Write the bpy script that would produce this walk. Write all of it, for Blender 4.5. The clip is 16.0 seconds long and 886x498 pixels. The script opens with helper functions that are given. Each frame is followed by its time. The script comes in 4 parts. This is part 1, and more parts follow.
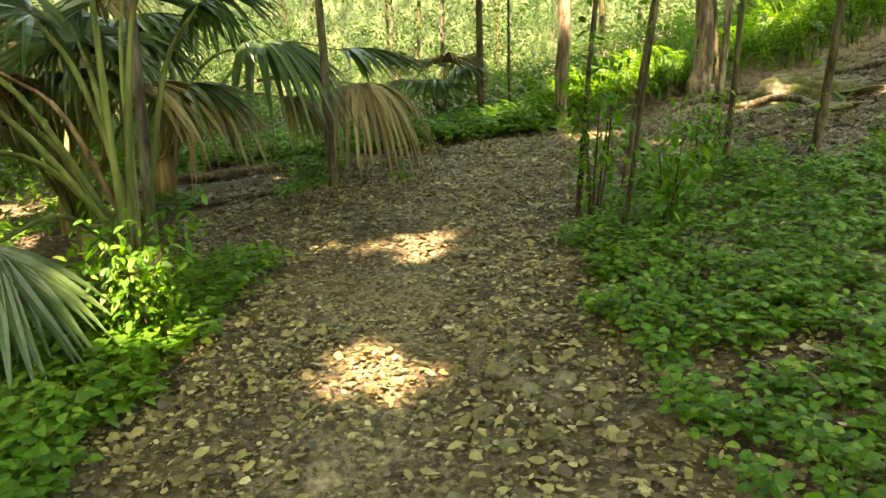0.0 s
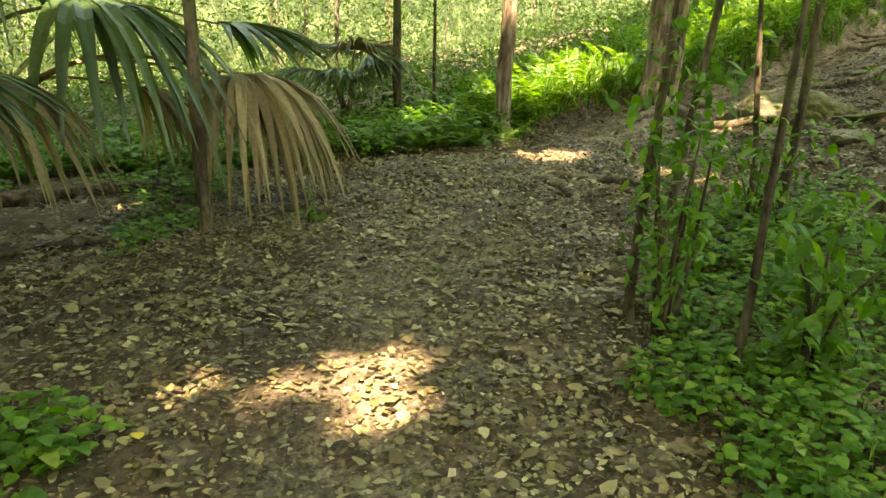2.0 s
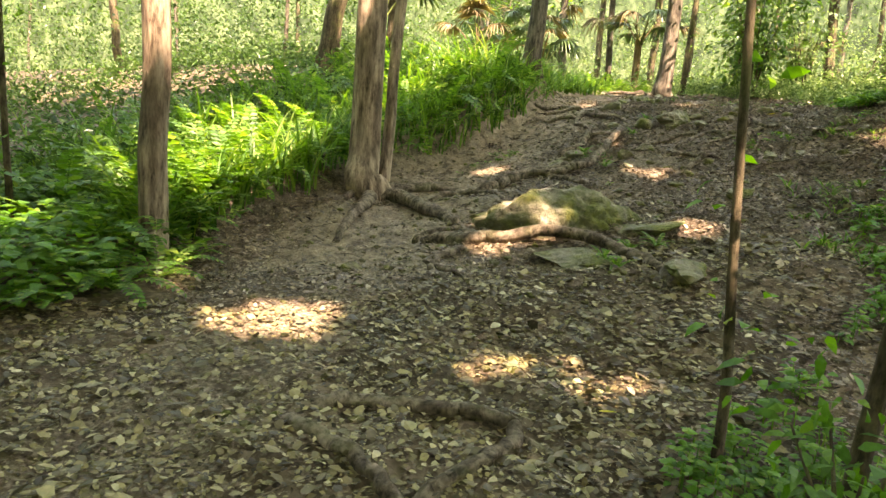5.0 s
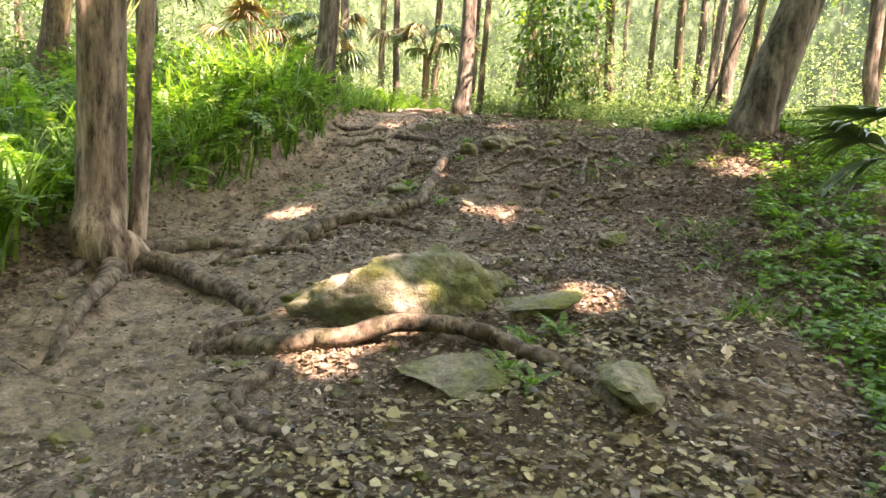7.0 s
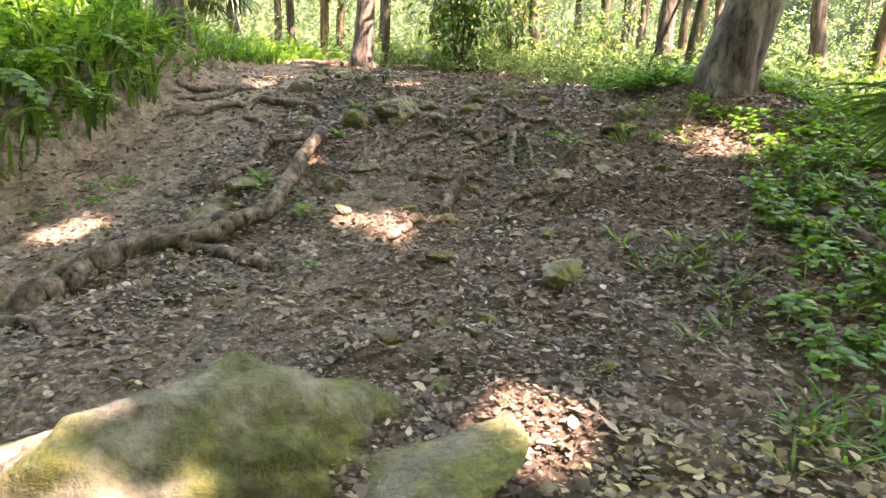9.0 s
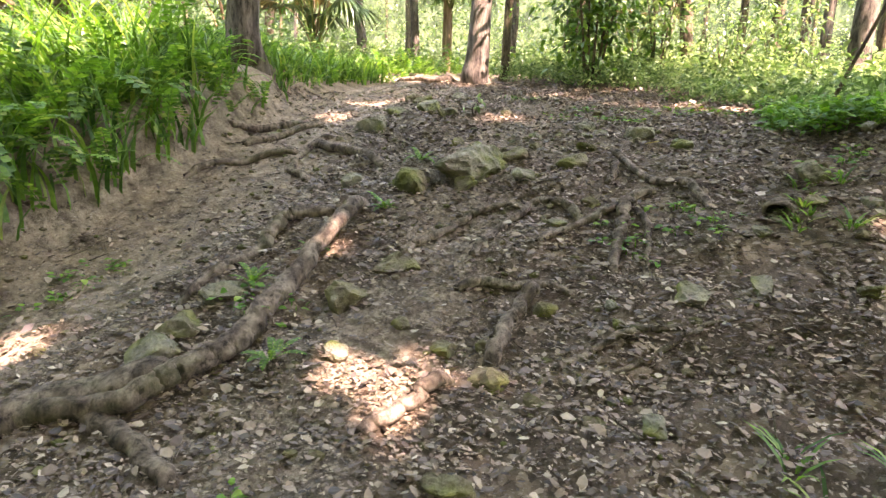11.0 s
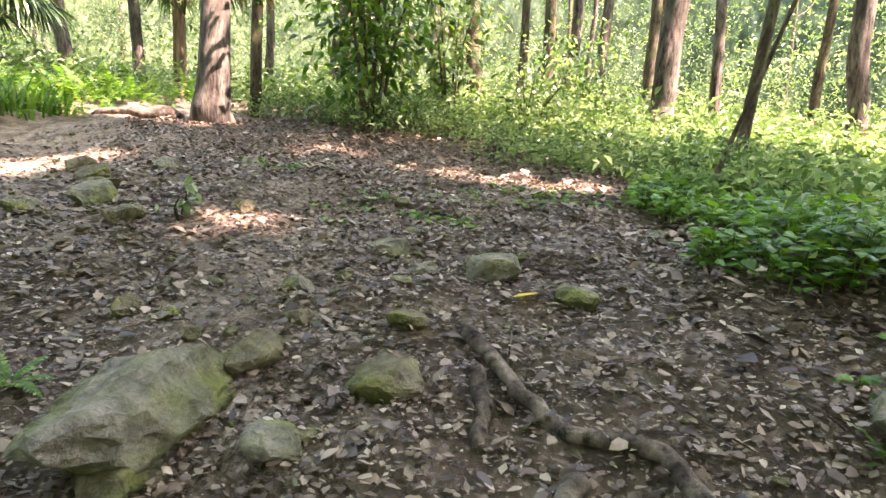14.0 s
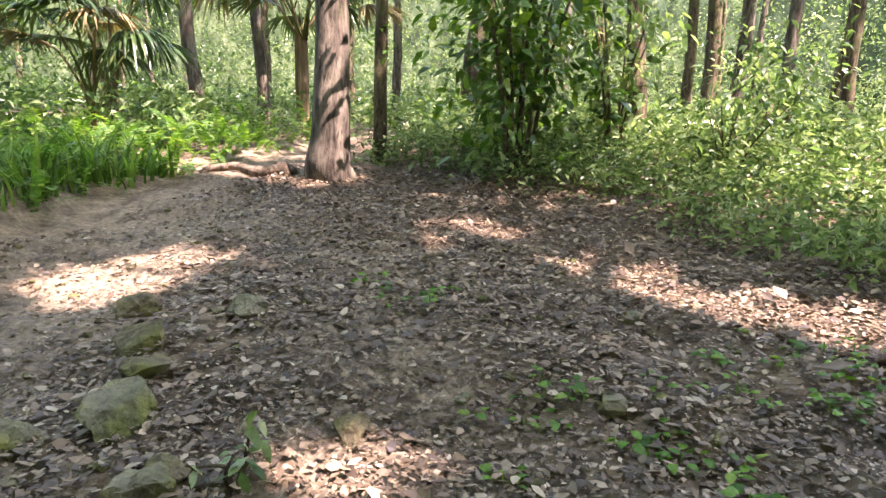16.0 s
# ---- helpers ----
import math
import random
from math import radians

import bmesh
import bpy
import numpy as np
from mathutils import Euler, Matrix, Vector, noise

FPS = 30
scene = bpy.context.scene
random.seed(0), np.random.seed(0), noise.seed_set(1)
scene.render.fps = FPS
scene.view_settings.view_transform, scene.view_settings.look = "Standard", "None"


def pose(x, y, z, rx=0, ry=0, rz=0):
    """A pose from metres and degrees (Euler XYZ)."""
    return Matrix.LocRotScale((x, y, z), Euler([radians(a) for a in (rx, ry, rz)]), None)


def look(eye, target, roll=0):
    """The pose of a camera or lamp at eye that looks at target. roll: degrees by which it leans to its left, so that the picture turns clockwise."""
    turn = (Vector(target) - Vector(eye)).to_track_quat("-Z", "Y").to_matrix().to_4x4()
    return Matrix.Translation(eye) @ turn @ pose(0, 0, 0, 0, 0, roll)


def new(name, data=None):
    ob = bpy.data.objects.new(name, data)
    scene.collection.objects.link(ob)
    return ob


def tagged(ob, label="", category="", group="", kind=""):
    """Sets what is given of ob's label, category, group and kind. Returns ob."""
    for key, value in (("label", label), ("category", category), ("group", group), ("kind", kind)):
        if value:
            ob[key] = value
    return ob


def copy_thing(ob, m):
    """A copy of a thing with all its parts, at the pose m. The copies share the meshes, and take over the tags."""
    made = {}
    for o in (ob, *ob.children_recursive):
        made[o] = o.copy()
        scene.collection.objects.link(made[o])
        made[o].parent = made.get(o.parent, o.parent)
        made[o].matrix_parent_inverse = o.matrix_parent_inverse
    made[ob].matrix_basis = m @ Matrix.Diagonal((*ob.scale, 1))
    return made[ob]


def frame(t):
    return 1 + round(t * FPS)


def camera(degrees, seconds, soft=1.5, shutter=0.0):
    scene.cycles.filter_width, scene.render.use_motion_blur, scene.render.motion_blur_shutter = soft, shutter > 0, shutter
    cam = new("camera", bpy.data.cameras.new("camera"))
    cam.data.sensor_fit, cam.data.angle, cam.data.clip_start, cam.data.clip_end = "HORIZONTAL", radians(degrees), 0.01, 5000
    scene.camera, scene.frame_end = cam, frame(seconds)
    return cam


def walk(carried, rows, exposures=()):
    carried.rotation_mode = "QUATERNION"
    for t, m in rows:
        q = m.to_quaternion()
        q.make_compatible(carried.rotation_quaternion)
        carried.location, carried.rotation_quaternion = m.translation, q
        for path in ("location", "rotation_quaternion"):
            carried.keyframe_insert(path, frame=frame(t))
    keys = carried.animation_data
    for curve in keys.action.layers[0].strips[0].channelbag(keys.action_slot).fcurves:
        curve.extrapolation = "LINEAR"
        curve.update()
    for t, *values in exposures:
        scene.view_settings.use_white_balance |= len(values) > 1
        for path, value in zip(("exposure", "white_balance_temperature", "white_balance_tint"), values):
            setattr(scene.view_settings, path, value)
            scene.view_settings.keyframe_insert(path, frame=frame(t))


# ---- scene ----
cam = camera(69.3, 16.0)
METRES, EYE, TILT, LEAN, TURN = 16.3, 1.5, 2.3, -9.67, 0.0
ROWS = [
    (0.0, 0.0, 0.0, 0.0, -3.39, -16.65, 11.41),
    (0.5, -0.0107, 0.0303, 0.004, -5.9, -15.27, 10.45),
    (1.0, -0.0108, 0.0665, 0.0026, -8.31, -16.57, 9.33),
    (1.5, -0.0186, 0.1047, 0.0024, -10.55, -18.61, 8.24),
    (2.0, -0.0141, 0.1416, 0.0034, -13.36, -19.19, 7.65),
    (2.5, -0.0124, 0.1795, 0.0047, -16.29, -19.34, 6.84),
    (3.0, -0.0024, 0.2137, 0.0067, -20.06, -18.58, 6.1),
    (3.5, 0.0038, 0.251, 0.0059, -24.73, -20.2, 5.37),
    (4.0, 0.0089, 0.2836, 0.0079, -29.18, -20.81, 4.83),
    (4.5, 0.0238, 0.3164, 0.0067, -36.61, -20.85, 3.1),
    (5.0, 0.0377, 0.345, 0.011, -45.21, -18.9, 0.94),
    (7.5, 0.1501, 0.4474, -0.0014, -68.39, -18.31, -2.47),
    (8.0, 0.1848, 0.4563, -0.0044, -71.96, -19.4, -3.03),
    (8.5, 0.2156, 0.4625, -0.0057, -72.71, -21.27, -2.72),
    (11.0, 0.3531, 0.4766, 0.002, -58.84, -22.07, 0.84),
    (11.5, 0.3746, 0.4835, 0.0024, -55.49, -23.23, 2.13),
    (12.0, 0.3956, 0.4961, 0.0006, -58.68, -24.12, 0.84),
    (12.5, 0.4173, 0.5071, 0.0006, -64.08, -24.43, -0.93),
    (13.0, 0.4465, 0.5194, -0.003, -68.56, -24.23, -2.04),
    (13.5, 0.4744, 0.5329, 0.0011, -73.95, -21.09, -3.18),
    (14.0, 0.5078, 0.5412, -0.0018, -78.6, -20.36, -3.73),
    (14.5, 0.5336, 0.5587, 0.0027, -81.29, -20.04, -4.35),
    (15.0, 0.5583, 0.5604, 0.0078, -80.24, -18.19, -3.62),
    (15.5, 0.5796, 0.5651, 0.0089, -75.72, -17.81, -2.1),
    (16.0, 0.6033, 0.5846, 0.0115, -68.18, -21.08, 0.34),
]
walk(cam, [(t, pose(0, 0, EYE, TILT, LEAN, TURN) @ pose(METRES * x, METRES * y, METRES * z, 90 + pitch, roll, yaw)) for t, x, y, z, yaw, pitch, roll in ROWS], [(0.0, 4.1, 14300, 4), (5.0, 4.1, 11100, 13), (8.0, 4.45, 8900, 29), (13.0, 4.45, 8300, 30), (16.0, 3.75, 7700, 26)])

# ---- light ----
SUN = Vector((-0.12, -0.52, 0.84)).normalized()
world = bpy.data.worlds.new("sky")
scene.world = world
world.use_nodes = True
sky = world.node_tree.nodes.new("ShaderNodeTexSky")
sky.sky_type, sky.sun_disc = "NISHITA", False
sky.sun_elevation, sky.sun_rotation = math.asin(SUN.z), math.atan2(SUN.x, SUN.y)
world.node_tree.nodes["Background"].inputs[1].default_value = 0.15
world.node_tree.links.new(sky.outputs[0], world.node_tree.nodes["Background"].inputs[0])
sun = new("sun", bpy.data.lights.new("sun", "SUN"))
sun.data.energy, sun.data.angle, sun.data.color = 2.3, radians(0.53), (1.0, 0.9, 1.0)
sun.matrix_world = look(SUN * 60, (0, 0, 0))

# ---- materials ----
RNG = np.random.default_rng(7)


def nodes_of(name):
    m = bpy.data.materials.new(name)
    m.use_nodes = True
    t = m.node_tree
    return m, t, t.nodes["Principled BSDF"]


def add(t, kind, **inputs):
    n = t.nodes.new(kind)
    for key, value in inputs.items():
        n.inputs[key.replace("_", " ")].default_value = value
    return n


def ramp(t, source, stops):
    n = t.nodes.new("ShaderNodeValToRGB")
    e = n.color_ramp.elements
    while len(e) < len(stops):
        e.new(0.5)
    for k, (at, col) in zip(e, stops):
        k.position, k.color = at, (*col, 1)
    t.links.new(source, n.inputs[0])
    return n.outputs[0]


def coords(t, scale=(1, 1, 1)):
    c = t.nodes.new("ShaderNodeTexCoord")
    m = t.nodes.new("ShaderNodeMapping")
    m.inputs["Scale"].default_value = scale
    t.links.new(c.outputs["Object"], m.inputs[0])
    return m.outputs[0]


def noise_out(t, vec, scale, detail=6, rough=0.6):
    n = add(t, "ShaderNodeTexNoise", Scale=scale, Detail=detail, Roughness=rough)
    t.links.new(vec, n.inputs["Vector"])
    return n.outputs["Fac"]


def mix(t, fac, a, b, how="MIX"):
    n = t.nodes.new("ShaderNodeMix")
    n.data_type, n.blend_type = "RGBA", how
    for value, slot in ((fac, 0), (a, 6), (b, 7)):
        if hasattr(value, "is_linked"):
            t.links.new(value, n.inputs[slot])
        else:
            n.inputs[slot].default_value = value if slot == 0 else (*value, 1)
    return n.outputs[2]


def bump(t, p, height, strength, distance):
    b = add(t, "ShaderNodeBump", Strength=strength, Distance=distance)
    t.links.new(height, b.inputs["Height"])
    t.links.new(b.outputs[0], p.inputs["Normal"])


def leaf_material(name, stops, thin=0.45, rough=0.5, glow=(1.5, 1.6, 0.6)):
    """Leaves: hue varies leaf by leaf, some light passes through."""
    m, t, p = nodes_of(name)
    g = t.nodes.new("ShaderNodeNewGeometry")
    col = ramp(t, g.outputs["Random Per Island"], stops)
    veins = noise_out(t, coords(t), 40, 3)
    col = mix(t, 1.0, col, ramp(t, veins, [(0.3, (0.75, 0.75, 0.7)), (0.7, (1.1, 1.1, 1.05))]), "MULTIPLY")
    t.links.new(col, p.inputs["Base Color"])
    p.inputs["Roughness"].default_value = rough
    if thin:
        tr = t.nodes.new("ShaderNodeBsdfTranslucent")
        t.links.new(mix(t, 1.0, col, glow, "MULTIPLY"), tr.inputs[0])
        s = t.nodes.new("ShaderNodeMixShader")
        s.inputs[0].default_value = thin
        t.links.new(p.outputs[0], s.inputs[1])
        t.links.new(tr.outputs[0], s.inputs[2])
        t.links.new(s.outputs[0], t.nodes["Material Output"].inputs[0])
    return m


def bark_material(name, dark, light, scale, stretch, moss=0.3, relief=0.02):
    m, t, p = nodes_of(name)
    v = coords(t, (1, 1, stretch))
    n1 = noise_out(t, v, scale, 8, 0.7)
    n2 = noise_out(t, coords(t), 2.2, 4)
    col = ramp(t, n1, [(0.36, dark), (0.47, tuple((a + b) / 2 for a, b in zip(dark, light))), (0.62, light)])
    plates = noise_out(t, coords(t, (1, 1, 0.16 if stretch < 0.5 else 1.0)), scale * 0.42, 3, 0.5)
    col = mix(t, 1.0, col, ramp(t, plates, [(0.4, (0.5, 0.47, 0.45)), (0.52, (0.95, 0.93, 0.9)), (0.6, (1.2, 1.18, 1.15))]), "MULTIPLY")
    fac = ramp(t, n2, [(0.5 if moss > 0.4 else 0.56, (0, 0, 0)), (0.72, (moss, moss, moss))])
    col = mix(t, fac, col, (0.10, 0.13, 0.035))
    t.links.new(col, p.inputs["Base Color"])
    p.inputs["Roughness"].default_value = 0.9
    p.inputs["Specular IOR Level"].default_value = 0.2
    bump(t, p, n1, 1.0, relief)
    return m


BARK = bark_material("bark", (0.03, 0.025, 0.018), (0.175, 0.15, 0.115), 22, 0.26)
BARK_PALE = bark_material("bark_pale", (0.07, 0.05, 0.032), (0.40, 0.31, 0.22), 20, 0.22, 0.2, 0.03)
BARK_OAK = bark_material("bark_oak", (0.03, 0.025, 0.018), (0.24, 0.21, 0.16), 15, 0.3, 0.4, 0.05)
BARK_THIN = bark_material("bark_sapling", (0.035, 0.027, 0.017), (0.15, 0.12, 0.075), 30, 0.4, 0.7, 0.012)
ROOT = bark_material("root_bark", (0.03, 0.023, 0.016), (0.22, 0.178, 0.128), 24, 0.6, 0.35, 0.02)
GREEN = [(0.0, (0.035, 0.085, 0.016)), (0.5, (0.07, 0.15, 0.024)), (1.0, (0.13, 0.22, 0.036))]
HERB = leaf_material("herb_leaf", [(0.0, (0.035, 0.115, 0.014)), (0.5, (0.075, 0.21, 0.024)), (0.9, (0.14, 0.29, 0.04)), (1.0, (0.24, 0.33, 0.07))])
FERN = leaf_material("fern_leaf", [(0.0, (0.03, 0.09, 0.016)), (0.5, (0.085, 0.2, 0.035)), (0.85, (0.15, 0.28, 0.05)), (1.0, (0.28, 0.35, 0.12))])
CANOPY = leaf_material("canopy_leaf", GREEN, 0.5)
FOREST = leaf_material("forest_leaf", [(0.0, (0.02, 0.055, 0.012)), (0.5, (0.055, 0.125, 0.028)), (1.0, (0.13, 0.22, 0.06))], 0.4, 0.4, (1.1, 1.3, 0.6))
SHRUB = leaf_material("shrub_leaf", [(0.0, (0.03, 0.09, 0.018)), (0.7, (0.07, 0.16, 0.03)), (1.0, (0.16, 0.25, 0.04))], 0.45, 0.35)
# Pale stops put distance haze and sun glare into the leaf colour.
UNDER_HAZE = leaf_material("understorey_leaf_haze", [(0.0, (0.04, 0.085, 0.026)), (0.45, (0.11, 0.19, 0.065)), (1.0, (0.32, 0.4, 0.21))], 0.45, 0.35, (1.3, 1.4, 0.8))
PALM = leaf_material("palm_leaf", [(0.0, (0.035, 0.075, 0.03)), (1.0, (0.08, 0.14, 0.045))], 0.3, 0.32)
PALM_DEAD = leaf_material("dead_palm_leaf", [(0.0, (0.13, 0.095, 0.05)), (0.6, (0.25, 0.19, 0.095)), (1.0, (0.36, 0.29, 0.16))], 0.2, 0.7)
LITTER = leaf_material("fallen_leaf", [(0.0, (0.035, 0.024, 0.016)), (0.3, (0.11, 0.075, 0.048)), (0.65, (0.205, 0.148, 0.095)), (0.9, (0.29, 0.22, 0.145)), (1.0, (0.45, 0.37, 0.26))], 0, 0.55)
LITTER_OLIVE = leaf_material("fallen_leaf_olive", [(0.0, (0.035, 0.026, 0.015)), (0.35, (0.13, 0.1, 0.043)), (0.7, (0.235, 0.19, 0.08)), (0.92, (0.33, 0.275, 0.13)), (1.0, (0.46, 0.4, 0.24))], 0, 0.5)
YELLOW = leaf_material("yellow_leaf", [(0.0, (0.7, 0.5, 0.05)), (1.0, (0.75, 0.58, 0.08))], 0.2)


def stone_material(name, pale, moss):
    m, t, p = nodes_of(name)
    v = coords(t)
    n1, n2, n3 = noise_out(t, v, 14, 8), noise_out(t, v, 3.2, 5), noise_out(t, v, 9, 6, 0.7)
    col = ramp(t, n1, [(0.3, tuple(c * 0.35 for c in pale)), (0.62, pale)])
    col = mix(t, ramp(t, n2, [(0.46 - 0.12 * moss, (0, 0, 0)), (0.6, (moss, moss, moss))]), col, ramp(t, n3, [(0.35, (0.035, 0.05, 0.012)), (0.5, (0.09, 0.11, 0.022)), (0.65, (0.17, 0.18, 0.035))]))
    t.links.new(col, p.inputs["Base Color"])
    p.inputs["Roughness"].default_value = 0.95
    p.inputs["Specular IOR Level"].default_value = 0.2
    bump(t, p, n1, 1.0, 0.05)
    return m


STONE = stone_material("stone", (0.22, 0.18, 0.115), 0.75)
STONE_MOSS = stone_material("mossy_stone", (0.30, 0.27, 0.2), 0.85)


def ground_material():
    m, t, p = nodes_of("forest_soil")
    v = coords(t)
    cells = add(t, "ShaderNodeTexVoronoi", Scale=22.0)
    wn = add(t, "ShaderNodeTexNoise", Scale=18.0)
    t.links.new(v, wn.inputs["Vector"])
    warp = mix(t, 0.05, v, wn.outputs["Color"], "ADD")
    t.links.new(warp, cells.inputs["Vector"])
    sep = t.nodes.new("ShaderNodeSeparateColor")
    t.links.new(cells.outputs["Color"], sep.inputs[0])
    litter = ramp(t, sep.outputs[0], [(0.0, (0.05, 0.036, 0.022)), (0.4, (0.12, 0.085, 0.05)), (0.8, (0.22, 0.165, 0.1)), (1.0, (0.33, 0.26, 0.17))])
    grain = noise_out(t, v, 30, 8, 0.7)
    blot = noise_out(t, v, 1.7, 4)
    soil = ramp(t, grain, [(0.3, (0.09, 0.068, 0.045)), (0.45, (0.21, 0.166, 0.113)), (0.7, (0.345, 0.288, 0.208))])
    clods = noise_out(t, v, 7, 5, 0.6)
    soil = mix(t, 1.0, soil, ramp(t, clods, [(0.36, (0.42, 0.4, 0.37)), (0.5, (0.9, 0.88, 0.85)), (0.66, (1.2, 1.18, 1.15))]), "MULTIPLY")
    dark = ramp(t, grain, [(0.3, (0.035, 0.026, 0.018)), (0.7, (0.14, 0.105, 0.07))])
    base = mix(t, ramp(t, blot, [(0.42, (0.1, 0.1, 0.1)), (0.6, (0.8, 0.8, 0.8))]), dark, litter)
    a = t.nodes.new("ShaderNodeAttribute")
    a.attribute_name = "bare"
    wear = t.nodes.new("ShaderNodeMath")
    wear.operation = "MULTIPLY_ADD"
    t.links.new(grain, wear.inputs[0])
    wear.inputs[1].default_value = 1.2
    t.links.new(a.outputs["Fac"], wear.inputs[2])
    col = mix(t, ramp(t, wear.outputs[0], [(0.75, (0, 0, 0)), (1.1, (1, 1, 1))]), base, soil)
    t.links.new(col, p.inputs["Base Color"])
    p.inputs["Roughness"].default_value = 0.92
    p.inputs["Specular IOR Level"].default_value = 0.25
    bump(t, p, grain, 0.8, 0.025)
    return m


SOIL = ground_material()

# ---- the lie of the land ----
BANK = np.array([(-30, 10.2), (0.4, 9.7), (1.4, 9.7), (2.5, 10.35), (3.4, 10.9), (4.6, 11.5), (6.0, 11.95), (7.5, 12.05), (9.0, 12.3), (10.4, 12.75), (12.0, 13.7), (13.5, 14.2), (15.0, 14.3), (18.0, 14.2), (40.0, 14.0)])
GULLY = np.array([(3.9, 9.9), (5.2, 10.6), (6.6, 11.4), (8.3, 11.7), (10.2, 12.2), (12.2, 12.8), (13.2, 13.3)])
TRAIL = np.array([(-0.1, -6.0), (-0.2, 0.0), (-0.25, 3.0), (0.2, 5.2), (0.8, 7.6), (2.2, 8.6), (4.0, 9.2), (6.0, 9.3), (8.0, 9.4), (10.5, 10.0), (12.4, 10.9), (13.2, 12.6), (14.2, 13.6), (15.8, 13.9)])


def lattice(ix, iy):
    h = np.sin(ix * 127.1 + iy * 311.7) * 43758.5453
    return h - np.floor(h)


def value_noise(x, y):
    ix, iy = np.floor(x), np.floor(y)
    u, v = x - ix, y - iy
    u, v = u * u * (3 - 2 * u), v * v * (3 - 2 * v)
    a = lattice(ix, iy) * (1 - u) + lattice(ix + 1, iy) * u
    b = lattice(ix, iy + 1) * (1 - u) + lattice(ix + 1, iy + 1) * u
    return a * (1 - v) + b * v - 0.5


def soft(v, w):
    return w * np.logaddexp(0, v / w)


def far_from(line, x, y):
    """Distance to a line of points."""
    best = np.full(np.shape(x), 1e9)
    for (ax, ay), (bx, by) in zip(line[:-1], line[1:]):
        dx, dy = bx - ax, by - ay
        s = np.clip(((x - ax) * dx + (y - ay) * dy) / (dx * dx + dy * dy), 0, 1)
        best = np.minimum(best, np.hypot(x - ax - s * dx, y - ay - s * dy))
    return best


def step(a, b, v):
    s = np.clip((v - a) / (b - a), 0, 1)
    return s * s * (3 - 2 * s)


def over_bank(x, y):
    return y - np.interp(x, BANK[:, 0], BANK[:, 1])


def ground_z(x, y):
    x, y = np.asarray(x, float), np.asarray(y, float)
    cx, cy = np.clip(x, -9, 24), np.clip(y, -6, 24)
    z = 0.047 + 0.071 * cx + 0.071 * cy - 0.289 * soft(cx - 10.8, 0.6) + 0.155 * soft(cx - 7, 0.6) + 0.1 * soft(cx - 3.3, 0.6) - 0.031 * soft(cy - 8, 1.0)
    z = z + 0.3 * np.exp(-((x - 10.7) ** 2 + (y - 6.9) ** 2) / 1.2)
    z = z + 0.13 * soft(np.minimum(cx, 17) - 13.9, 0.5) * np.interp(y, [9, 17], [1.0, 0.2])
    z = z - 0.1 * np.exp(-((x - 8.5) ** 2 + (y - 8.8) ** 2) / 0.8) + 0.1 * np.exp(-((x - 12.7) ** 2 + (y - 7.7) ** 2) / 0.8)
    d = over_bank(x, y)
    height = np.interp(x, [0, 2, 5, 7.5, 9.5, 11.5, 14], [0.0, 0.1, 0.28, 0.5, 0.5, 0.3, 0.05])
    z = z + height * step(-0.15, 0.35, d)
    z = z - 0.13 * np.exp(-(far_from(GULLY, x, y) / 0.75) ** 2)
    z = z + 0.09 * value_noise(x * 0.9, y * 0.9) + 0.05 * value_noise(x * 2.7, y * 2.7) + 0.055 * value_noise(x * 4.6, y * 4.6) + 0.028 * value_noise(x * 10, y * 10)
    return z


def gz(x, y):
    return float(ground_z(x, y))


# ---- mesh helpers ----
def raw_mesh(name, verts, faces, material, smooth=False):
    me = bpy.data.meshes.new(name)
    me.from_pydata(verts.tolist() if hasattr(verts, "tolist") else verts, [], faces.tolist() if hasattr(faces, "tolist") else faces)
    me.materials.append(material)
    if smooth:
        me.shade_smooth()
    return me


def part(name, me, parent, label=""):
    ob = new(name, me)
    ob.parent = parent
    return tagged(ob, label=label)


def empty_at(name, x, y, z):
    e = new(name)
    e.matrix_world = Matrix.Translation((x, y, z))
    bpy.context.view_layer.update()
    return e


def unit(v):
    return v / np.maximum(np.linalg.norm(v, axis=-1, keepdims=True), 1e-9)


def leaf_data(base, along, up, length, width, fold=0.25, droop=0.15, simple=False):
    """Five-point folded leaves: base points, directions, rough normals, lengths and widths."""
    n = len(base)
    along = unit(along)
    side = unit(np.cross(along, up))
    nor = np.cross(side, along)
    L, Wd = np.reshape(length, (-1, 1)) * np.ones((n, 1)), np.reshape(width, (-1, 1)) * np.ones((n, 1))
    mid = base + along * L * 0.45
    if simple:
        v = np.stack([base, mid + side * Wd * 0.5 + nor * Wd * fold, base + along * L - nor * L * droop, mid - side * Wd * 0.5 + nor * Wd * fold], 1).reshape(-1, 3)
        return v, (np.arange(n)[:, None, None] * 4 + np.array([(0, 2, 1), (0, 3, 2)])).reshape(-1, 3)
    far = base + along * L * 0.68 - nor * L * droop * 0.35
    near = base + along * L * 0.28
    v = np.stack([base, near + side * Wd * 0.5 + nor * Wd * fold, far + side * Wd * 0.38 + nor * Wd * fold, base + along * L - nor * L * droop, far - side * Wd * 0.36 + nor * Wd * fold * 0.6, near - side * Wd * 0.5 + nor * Wd * fold * 0.8], 1).reshape(-1, 3)
    f = np.array([(0, 5, 1), (1, 4, 2), (1, 5, 4), (2, 4, 3)])
    return v, (np.arange(n)[:, None, None] * 6 + f).reshape(-1, 3)


def joined(chunks):
    vs, fs, k = [], [], 0
    for v, f in chunks:
        vs.append(v)
        fs.append(f + k)
        k += len(v)
    return np.concatenate(vs), np.concatenate(fs)


def stuff(name, data, material, label, category):
    return tagged(new(name, raw_mesh(name, *data, material)), label=label, category=category, kind="stuff")


